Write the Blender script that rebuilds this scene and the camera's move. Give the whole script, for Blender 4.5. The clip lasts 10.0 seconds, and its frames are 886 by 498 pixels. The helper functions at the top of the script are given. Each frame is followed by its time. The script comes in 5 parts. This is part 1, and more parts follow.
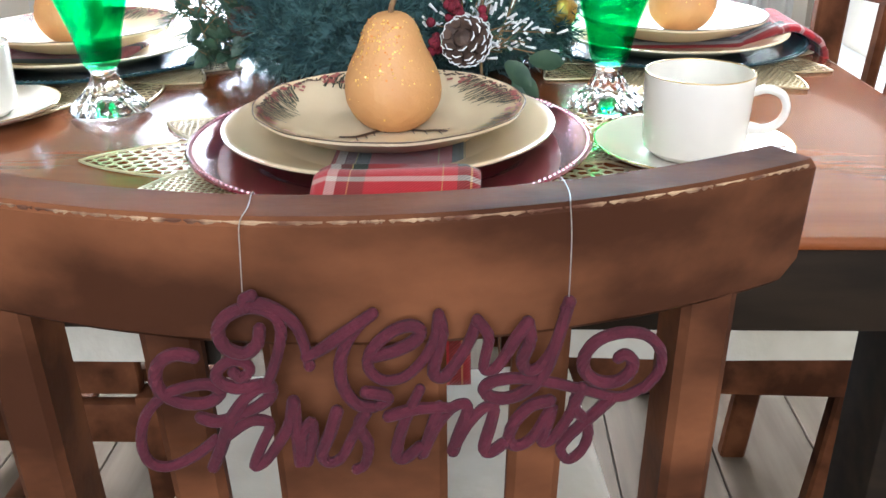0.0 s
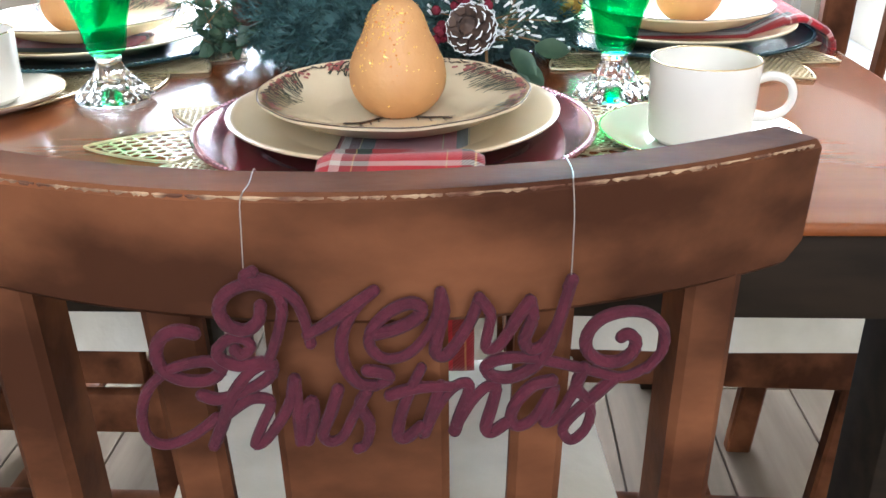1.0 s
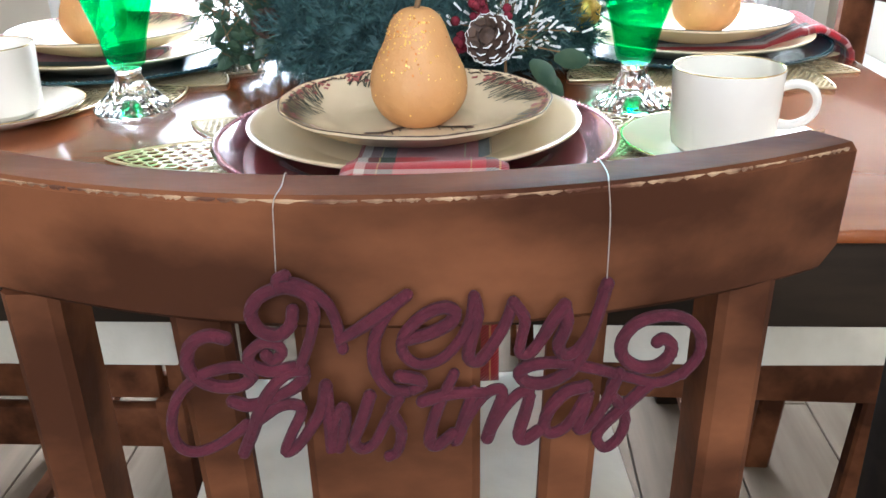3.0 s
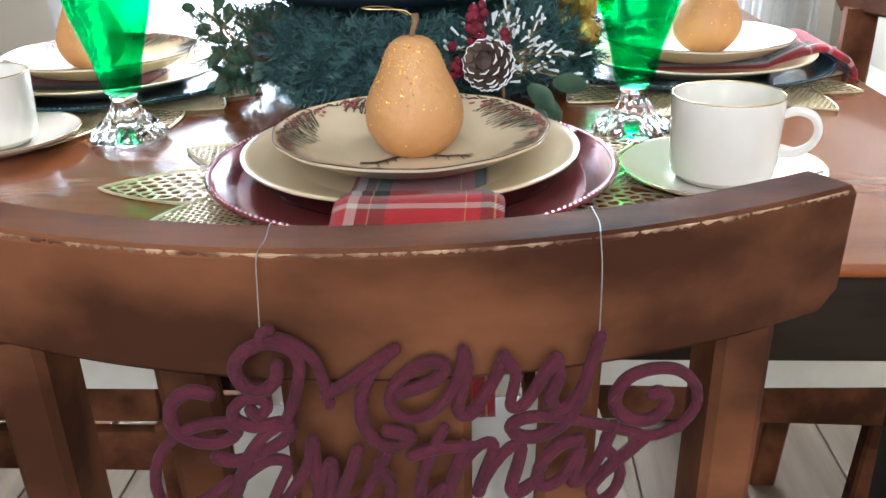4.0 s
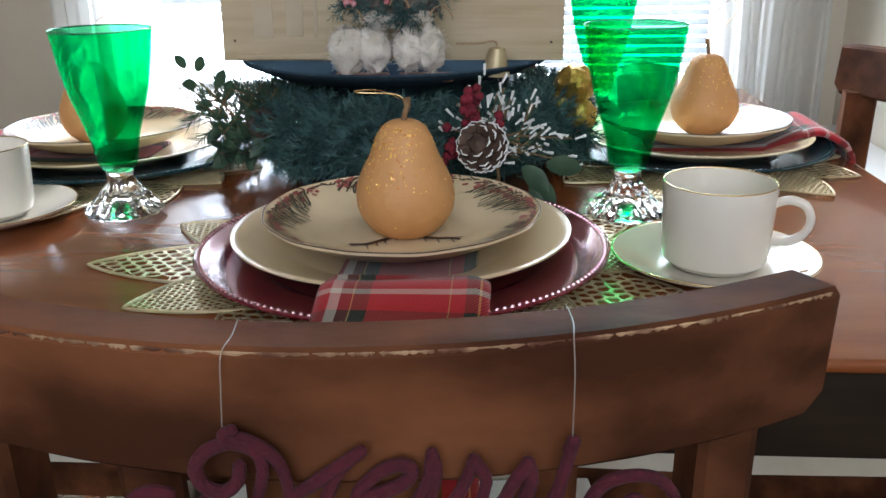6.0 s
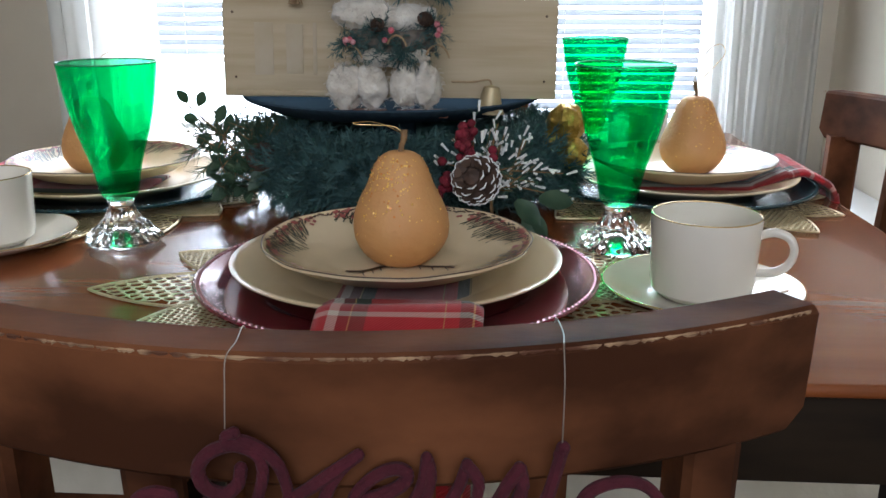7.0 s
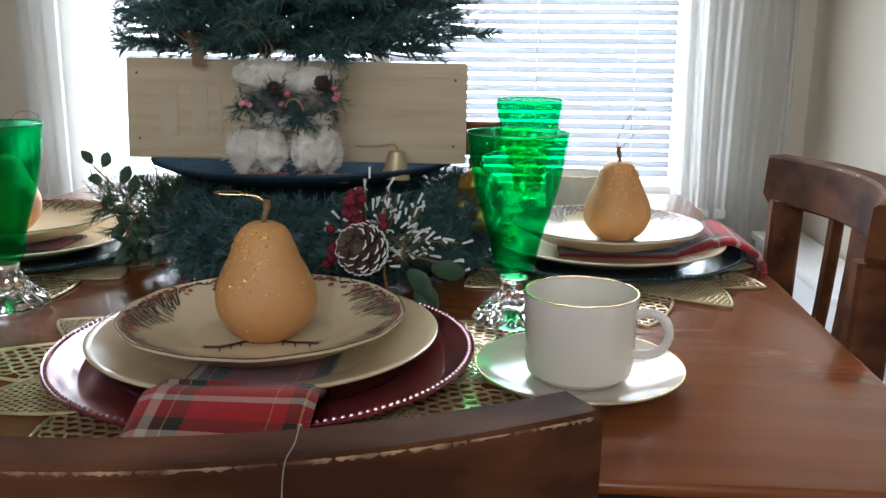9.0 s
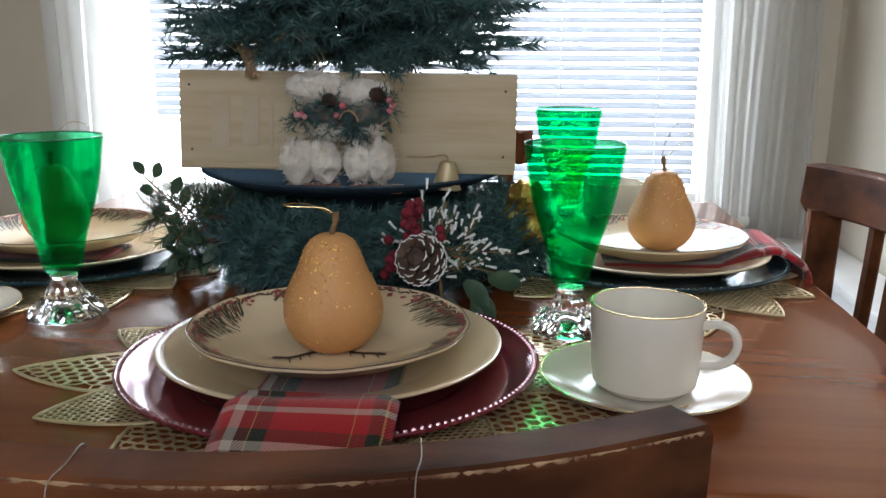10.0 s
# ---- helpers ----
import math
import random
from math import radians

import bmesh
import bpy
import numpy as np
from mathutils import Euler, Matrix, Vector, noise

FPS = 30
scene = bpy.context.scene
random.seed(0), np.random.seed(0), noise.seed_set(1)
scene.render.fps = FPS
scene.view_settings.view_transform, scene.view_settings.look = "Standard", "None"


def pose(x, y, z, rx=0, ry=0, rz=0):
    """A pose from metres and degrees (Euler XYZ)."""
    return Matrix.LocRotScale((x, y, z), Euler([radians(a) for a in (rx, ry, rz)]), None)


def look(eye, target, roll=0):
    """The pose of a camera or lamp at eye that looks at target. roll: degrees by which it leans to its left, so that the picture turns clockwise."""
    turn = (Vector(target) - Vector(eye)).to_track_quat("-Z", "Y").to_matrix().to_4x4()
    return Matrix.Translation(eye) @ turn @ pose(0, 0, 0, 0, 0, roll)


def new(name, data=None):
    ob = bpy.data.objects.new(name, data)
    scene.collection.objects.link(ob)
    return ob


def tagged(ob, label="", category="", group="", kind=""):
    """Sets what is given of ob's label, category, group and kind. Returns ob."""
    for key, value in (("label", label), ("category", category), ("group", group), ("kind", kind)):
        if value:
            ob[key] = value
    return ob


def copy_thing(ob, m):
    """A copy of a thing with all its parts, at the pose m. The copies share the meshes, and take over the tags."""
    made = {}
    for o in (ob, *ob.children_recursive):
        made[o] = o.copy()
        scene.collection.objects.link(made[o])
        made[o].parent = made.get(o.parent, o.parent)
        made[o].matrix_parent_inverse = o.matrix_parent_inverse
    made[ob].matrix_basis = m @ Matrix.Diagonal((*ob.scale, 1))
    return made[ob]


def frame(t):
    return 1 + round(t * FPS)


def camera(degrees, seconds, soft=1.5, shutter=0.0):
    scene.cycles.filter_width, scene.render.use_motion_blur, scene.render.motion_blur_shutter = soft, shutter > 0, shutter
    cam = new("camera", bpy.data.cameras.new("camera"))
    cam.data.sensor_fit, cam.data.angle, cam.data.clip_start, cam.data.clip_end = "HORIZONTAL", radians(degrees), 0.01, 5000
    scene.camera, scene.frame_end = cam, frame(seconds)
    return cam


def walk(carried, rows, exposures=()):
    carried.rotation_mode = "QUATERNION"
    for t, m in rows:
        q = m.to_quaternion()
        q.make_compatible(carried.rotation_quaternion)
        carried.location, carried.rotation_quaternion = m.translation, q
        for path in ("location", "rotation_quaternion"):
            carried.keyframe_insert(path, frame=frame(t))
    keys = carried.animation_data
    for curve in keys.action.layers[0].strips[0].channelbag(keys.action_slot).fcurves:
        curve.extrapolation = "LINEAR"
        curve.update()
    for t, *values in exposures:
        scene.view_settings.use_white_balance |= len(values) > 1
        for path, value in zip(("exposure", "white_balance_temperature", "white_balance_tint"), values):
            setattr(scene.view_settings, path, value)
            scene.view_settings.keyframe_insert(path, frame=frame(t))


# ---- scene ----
cam = camera(53.0, 10.0)
PATH = [
    (0, (0.074, 0.073, 1.003), (0.004, 1.883, 0.155), -0.8),
    (0.5, (0.077, 0.08, 1.004), (-0.004, 1.888, 0.154), -0.9),
    (1, (0.076, 0.071, 0.994), (-0.009, 1.879, 0.143), -0.8),
    (1.5, (0.073, 0.068, 0.987), (-0.015, 1.88, 0.144), -0.8),
    (2, (0.066, 0.069, 0.987), (-0.033, 1.884, 0.152), -1.1),
    (2.5, (0.063, 0.071, 0.987), (-0.039, 1.887, 0.157), -1.1),
    (3.8, (0.071, 0.076, 0.994), (-0.041, 1.907, 0.197), -1.5),
    (4, (0.072, 0.088, 1.001), (-0.045, 1.916, 0.198), -1.6),
    (4.5, (0.077, 0.095, 1.008), (-0.045, 1.926, 0.215), -1.7),
    (5, (0.082, 0.102, 1.016), (-0.045, 1.941, 0.24), -1.7),
    (5.5, (0.087, 0.107, 1.015), (-0.046, 1.967, 0.294), -1.2),
    (7, (0.086, 0.079, 1.003), (-0.034, 1.993, 0.436), -0.0),
    (7.5, (0.087, 0.09, 1.008), (0.03, 2.02, 0.488), 0.6),
    (8, (0.108, 0.11, 1.005), (0.058, 2.047, 0.509), 0.7),
    (8.5, (0.16, 0.121, 1.014), (0.098, 2.062, 0.537), 0.8),
    (9, (0.196, 0.122, 1.015), (0.045, 2.062, 0.553), 0.5),
    (9.5, (0.183, 0.121, 1.017), (0.01, 2.062, 0.567), 0.6),
    (10, (0.15, 0.113, 1.021), (-0.014, 2.055, 0.57), 0.4),
]
EXPOSURES = [(0, 2.02, 5430, 10), (2.5, 1.98, 5430, 10), (4.0, 1.78, 5480, 10), (4.5, 1.58, 5580, 10), (5.5, 1.20, 5640, 10), (7, 0.70, 5620, 10), (10, 0.58, 5800, 10)]
walk(cam, [(t, look(eye, target, roll)) for t, eye, target, roll in PATH], EXPOSURES)

# ---- world and lights ----
sky_world = bpy.data.worlds.new("sky")
sky_world.use_nodes = True
scene.world = sky_world
_n = sky_world.node_tree.nodes
_sky = _n.new("ShaderNodeTexSky")
_sky.sky_type, _sky.sun_disc = "NISHITA", False
_sky.sun_elevation, _sky.sun_rotation = radians(32), radians(-8)
_n["Background"].inputs["Strength"].default_value = 0.12
sky_world.node_tree.links.new(_sky.outputs["Color"], _n["Background"].inputs["Color"])

sun = new("sun", bpy.data.lights.new("sun", "SUN"))
sun.data.energy, sun.data.angle, sun.data.color = 1.2, radians(10), (1.0, 0.95, 0.88)
sun.matrix_basis = look((0.4, 5, 3.4), (0, 0, 0))


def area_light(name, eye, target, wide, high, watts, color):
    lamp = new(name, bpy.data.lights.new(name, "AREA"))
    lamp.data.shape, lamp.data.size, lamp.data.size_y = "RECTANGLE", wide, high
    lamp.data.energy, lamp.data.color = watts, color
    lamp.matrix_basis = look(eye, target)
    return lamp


# daylight outside the window ahead, and an unseen fill light added behind the camera
area_light("window_daylight", (-0.15, 2.95, 1.45), (-0.15, 0, 1.05), 2.6, 2.2, 115, (0.93, 0.97, 1.0))
area_light("rear_fill", (0.1, -1.63, 1.80), (0.1, 0.75, 0.82), 1.5, 1.2, 16, (1.0, 0.96, 0.90))


# ---- materials ----
def mat(name, base, base2=None, rough=0.5, metal=0.0, scale=20.0, detail=6.0, stretch=(1, 1, 1), bump=0.0, bump_scale=None,
        coat=0.0, trans=0.0, ior=1.5, sheen=0.0, rough_var=0.0, sss=0.0, vary=0.0, lo=0.35, hi=0.65):
    m = bpy.data.materials.new(name)
    m.use_nodes = True
    nt = m.node_tree
    p = nt.nodes["Principled BSDF"]
    p.inputs["Base Color"].default_value = (*base, 1)
    p.inputs["Roughness"].default_value = rough
    p.inputs["Metallic"].default_value = metal
    p.inputs["Coat Weight"].default_value = coat
    p.inputs["Coat Roughness"].default_value = 0.07
    p.inputs["Transmission Weight"].default_value = trans
    p.inputs["IOR"].default_value = ior
    p.inputs["Sheen Weight"].default_value = sheen
    p.inputs["Subsurface Weight"].default_value = sss
    p.inputs["Subsurface Radius"].default_value = (0.01, 0.006, 0.004)
    tc = nt.nodes.new("ShaderNodeTexCoord")
    mp = nt.nodes.new("ShaderNodeMapping")
    mp.inputs["Scale"].default_value = stretch
    nt.links.new(tc.outputs["Object"], mp.inputs["Vector"])
    ns = nt.nodes.new("ShaderNodeTexNoise")
    ns.inputs["Scale"].default_value, ns.inputs["Detail"].default_value = scale, detail
    nt.links.new(mp.outputs["Vector"], ns.inputs["Vector"])
    if base2:
        ramp = nt.nodes.new("ShaderNodeValToRGB")
        ramp.color_ramp.elements[0].position, ramp.color_ramp.elements[1].position = lo, hi
        ramp.color_ramp.elements[0].color, ramp.color_ramp.elements[1].color = (*base, 1), (*base2, 1)
        nt.links.new(ns.outputs["Fac"], ramp.inputs["Fac"])
        out = ramp.outputs["Color"]
        if vary:
            info = nt.nodes.new("ShaderNodeObjectInfo")
            mr = nt.nodes.new("ShaderNodeMapRange")
            mr.inputs["To Min"].default_value, mr.inputs["To Max"].default_value = 1 - vary, 1 + vary
            nt.links.new(info.outputs["Random"], mr.inputs["Value"])
            hsv = nt.nodes.new("ShaderNodeHueSaturation")
            nt.links.new(mr.outputs["Result"], hsv.inputs["Value"])
            nt.links.new(out, hsv.inputs["Color"])
            out = hsv.outputs["Color"]
        nt.links.new(out, p.inputs["Base Color"])
    if rough_var:
        big = nt.nodes.new("ShaderNodeTexNoise")
        big.inputs["Scale"].default_value = 7.0
        nt.links.new(tc.outputs["Object"], big.inputs["Vector"])
        mr = nt.nodes.new("ShaderNodeMapRange")
        mr.inputs["From Min"].default_value, mr.inputs["From Max"].default_value = 0.3, 0.7
        mr.inputs["To Min"].default_value, mr.inputs["To Max"].default_value = max(0.02, rough - rough_var), rough + rough_var
        nt.links.new(big.outputs["Fac"], mr.inputs["Value"])
        nt.links.new(mr.outputs["Result"], p.inputs["Roughness"])
    if bump:
        bn = nt.nodes.new("ShaderNodeBump")
        bn.inputs["Strength"].default_value, bn.inputs["Distance"].default_value = bump, 0.002
        src = ns
        if bump_scale:
            src = nt.nodes.new("ShaderNodeTexNoise")
            src.inputs["Scale"].default_value, src.inputs["Detail"].default_value = bump_scale, 4
            nt.links.new(mp.outputs["Vector"], src.inputs["Vector"])
        nt.links.new(src.outputs["Fac"], bn.inputs["Height"])
        nt.links.new(bn.outputs["Normal"], p.inputs["Normal"])
    return m


CHAIR_WOOD = mat("chair_wood", (0.052, 0.019, 0.009), (0.178, 0.067, 0.028), rough=0.60, scale=7, detail=12, stretch=(1, 1.8, 1.8), bump=0.15, bump_scale=60, coat=0.0, rough_var=0.1, lo=0.40, hi=0.64)
CHAIR_WOOD.node_tree.nodes["Principled BSDF"].inputs["Specular IOR Level"].default_value = 0.06
WORN_WOOD = mat("worn_wood", (0.42, 0.27, 0.15), (0.10, 0.035, 0.015), rough=0.7, scale=55, stretch=(1, 1, 1), bump=0.4, lo=0.4, hi=0.6)
TABLE_WOOD = mat("table_wood", (0.160, 0.041, 0.009), (0.258, 0.077, 0.020), rough=0.20, scale=5, stretch=(0.7, 10, 10), bump=0.03, bump_scale=40, coat=0.38, rough_var=0.05, lo=0.2, hi=0.85)
APRON_WOOD = mat("apron_wood", (0.014, 0.010, 0.007), (0.024, 0.016, 0.010), rough=0.65, scale=9, stretch=(1, 6, 6), bump=0.08)
CREAM_CERAMIC = mat("cream_ceramic", (0.82, 0.68, 0.45), (0.78, 0.63, 0.41), rough=0.20, scale=14, coat=0.25, rough_var=0.05)
WHITE_CERAMIC = mat("white_ceramic", (0.74, 0.69, 0.60), (0.70, 0.65, 0.56), rough=0.14, scale=12, coat=0.2, rough_var=0.03)
BURGUNDY = mat("burgundy_lacquer", (0.22, 0.010, 0.030), (0.17, 0.008, 0.024), rough=0.16, metal=0.35, scale=8, coat=1.0, rough_var=0.04)
TEAL = mat("teal_lacquer", (0.010, 0.040, 0.055), (0.014, 0.055, 0.070), rough=0.14, metal=0.35, scale=8, coat=0.4, rough_var=0.06)
BLUE_GLAZE = mat("blue_glaze", (0.032, 0.052, 0.074), (0.042, 0.066, 0.090), rough=0.80, scale=8, coat=0.0, rough_var=0.06)
BLUE_GLAZE.node_tree.nodes["Principled BSDF"].inputs["Specular IOR Level"].default_value = 0.0
GOLD_MAT = mat("gold_vinyl", (0.68, 0.57, 0.34), (0.54, 0.44, 0.24), rough=0.42, metal=0.45, scale=40, bump=0.3, bump_scale=160)
GOLD_RIM = mat("gold_rim", (0.70, 0.52, 0.25), rough=0.25, metal=1.0, scale=30)
GOLD_FOIL = mat("gold_foil", (0.62, 0.42, 0.10), (0.40, 0.25, 0.05), rough=0.35, metal=0.8, scale=200, bump=0.8)
BEAD = mat("bead_metal", (0.62, 0.38, 0.42), rough=0.2, metal=0.8, scale=30)
TEAL_BEAD = mat("teal_bead", (0.025, 0.060, 0.080), rough=0.2, metal=0.6, scale=30)
PEAR_SKIN = mat("pear_skin", (0.62, 0.32, 0.115), (0.54, 0.26, 0.085), rough=0.6, scale=16, bump=0.35, bump_scale=210, sss=0.05, rough_var=0.1)
GLITTER = mat("glitter_flake", (0.95, 0.62, 0.14), rough=0.35, metal=0.25)
GLITTER_RED = mat("glitter_flake_red", (0.90, 0.34, 0.08), rough=0.25, metal=0.25)
STEM = mat("stem_brown", (0.16, 0.09, 0.04), (0.26, 0.16, 0.07), rough=0.8, scale=120, bump=0.5)
GREEN_GLASS = mat("green_glass", (0.16, 0.84, 0.42), rough=0.02, trans=1.0, ior=1.42)
DARK_GLASS = mat("dark_green_glass", (0.10, 0.48, 0.26), rough=0.05, trans=0.7, ior=1.45)
_nt = GREEN_GLASS.node_tree
_tr, _mx = _nt.nodes.new("ShaderNodeBsdfTransparent"), _nt.nodes.new("ShaderNodeMixShader")
_tr.inputs["Color"].default_value, _mx.inputs["Fac"].default_value = (0.34, 0.80, 0.53, 1), 0.90
_nt.links.new(_nt.nodes["Principled BSDF"].outputs[0], _mx.inputs[1])
_nt.links.new(_tr.outputs[0], _mx.inputs[2])
_nt.links.new(_mx.outputs[0], _nt.nodes["Material Output"].inputs["Surface"])
CLEAR_GLASS = mat("clear_glass", (0.96, 0.98, 0.97), rough=0.02, trans=1.0, ior=1.5)
NEEDLE = mat("pine_needles", (0.036, 0.082, 0.082), (0.062, 0.125, 0.115), rough=0.6, scale=30)
NEEDLE_LIGHT = mat("light_pine_needles", (0.038, 0.080, 0.050), (0.070, 0.115, 0.065), rough=0.6, scale=40)
LEAF_GREEN = mat("leaf_green", (0.035, 0.072, 0.040), (0.065, 0.11, 0.06), rough=0.5, scale=60, bump=0.3)
SNOW = mat("snow_flocking", (0.80, 0.80, 0.78), (0.68, 0.68, 0.68), rough=0.9, scale=150, bump=0.8)
CONE_BROWN = mat("cone_brown", (0.055, 0.032, 0.022), (0.105, 0.060, 0.040), rough=0.75, scale=90, bump=0.5)
BERRY_RED = mat("berry_red", (0.20, 0.010, 0.026), (0.11, 0.006, 0.014), rough=0.85, scale=90, bump=0.6, bump_scale=260)
PINK_BERRY = mat("frosted_berry", (0.50, 0.06, 0.10), (0.66, 0.34, 0.36), rough=0.6, scale=160)
FELT = mat("burgundy_felt", (0.050, 0.0035, 0.010), (0.076, 0.006, 0.015), rough=0.95, scale=90, bump=0.5, bump_scale=420, sheen=0.03)
WIRE = mat("silver_wire", (0.46, 0.42, 0.37), rough=0.35, metal=0.8)
BOARD = mat("pale_board", (0.44, 0.34, 0.21), (0.53, 0.43, 0.29), rough=0.7, scale=6, stretch=(1, 1, 14), bump=0.2, bump_scale=20)
BOARD_MARK = mat("faded_board_paint", (0.50, 0.42, 0.31), (0.46, 0.37, 0.25), rough=0.8, scale=30)
COTTON = mat("cotton_wool", (0.80, 0.74, 0.66), (0.60, 0.53, 0.45), rough=1.0, scale=45, bump=1.0, bump_scale=420, sheen=0.3)
RUNNER = mat("red_brown_wood", (0.22, 0.085, 0.05), (0.30, 0.13, 0.08), rough=0.7, scale=40, bump=0.3)
JUTE = mat("jute_twine", (0.30, 0.20, 0.11), (0.40, 0.28, 0.16), rough=0.95, scale=260, bump=0.9)
BRASS = mat("brass_bell", (0.52, 0.42, 0.25), (0.40, 0.31, 0.18), rough=0.5, metal=0.45, scale=40, rough_var=0.1)
CUSHION = mat("cream_cushion", (0.70, 0.65, 0.53), (0.62, 0.57, 0.45), rough=0.9, scale=18, bump=0.5, bump_scale=90, sheen=0.2)
WALL = mat("wall_paint", (0.64, 0.57, 0.46), (0.61, 0.54, 0.43), rough=0.85, scale=3, bump=0.15, bump_scale=140)
CEIL = mat("ceiling_paint", (0.78, 0.76, 0.72), (0.74, 0.72, 0.68), rough=0.9, scale=3, bump=0.2, bump_scale=120)
TRIM = mat("white_trim", (0.80, 0.79, 0.76), (0.75, 0.74, 0.71), rough=0.45, scale=5)
PLANK = mat("floor_plank", (0.080, 0.058, 0.040), (0.15, 0.115, 0.080), rough=0.75, scale=5, stretch=(6, 0.5, 1), bump=0.10, vary=0.12, lo=0.25, hi=0.8)
UNDERFLOOR = mat("floor_base", (0.08, 0.065, 0.05), rough=0.9)
PRINT_GREEN = mat("print_green", (0.035, 0.045, 0.028), (0.08, 0.08, 0.045), rough=0.3, scale=120)
PRINT_BROWN = mat("print_brown", (0.055, 0.032, 0.02), (0.12, 0.07, 0.045), rough=0.3, scale=120)
PRINT_RED = mat("print_red", (0.32, 0.05, 0.05), (0.42, 0.16, 0.13), rough=0.3, scale=160)
GROUND = mat("outdoor_ground", (0.20, 0.22, 0.12), (0.30, 0.28, 0.18), rough=0.95, scale=2)

for _m in (PLANK, APRON_WOOD):
    _m.node_tree.nodes["Principled BSDF"].inputs["Specular IOR Level"].default_value = 0.08


def sheer(name, color, clear):
    m = bpy.data.materials.new(name)
    m.use_nodes = True
    nt = m.node_tree
    for n in list(nt.nodes):
        nt.nodes.remove(n)
    out = nt.nodes.new("ShaderNodeOutputMaterial")
    t1, t2, d = nt.nodes.new("ShaderNodeBsdfTransparent"), nt.nodes.new("ShaderNodeBsdfTranslucent"), nt.nodes.new("ShaderNodeBsdfDiffuse")
    a, b = nt.nodes.new("ShaderNodeMixShader"), nt.nodes.new("ShaderNodeMixShader")
    wv = nt.nodes.new("ShaderNodeTexNoise")
    wv.inputs["Scale"].default_value = 900
    tc = nt.nodes.new("ShaderNodeTexCoord")
    nt.links.new(tc.outputs["Object"], wv.inputs["Vector"])
    mr = nt.nodes.new("ShaderNodeMapRange")
    mr.inputs["To Min"].default_value, mr.inputs["To Max"].default_value = max(0.0, clear - 0.08), clear + (0.08 if clear else 0.0)
    nt.links.new(wv.outputs["Fac"], mr.inputs["Value"])
    t2.inputs["Color"].default_value = d.inputs["Color"].default_value = (*color, 1)
    a.inputs["Fac"].default_value = 0.5
    nt.links.new(t2.outputs[0], a.inputs[1]), nt.links.new(d.outputs[0], a.inputs[2])
    nt.links.new(mr.outputs["Result"], b.inputs["Fac"])
    nt.links.new(a.outputs[0], b.inputs[1]), nt.links.new(t1.outputs[0], b.inputs[2])
    nt.links.new(b.outputs[0], out.inputs["Surface"])
    return m


SHEER = sheer("sheer_curtain", (0.74, 0.73, 0.70), 0.14)
SLAT = sheer("blind_slat", (0.25, 0.255, 0.27), 0.0)


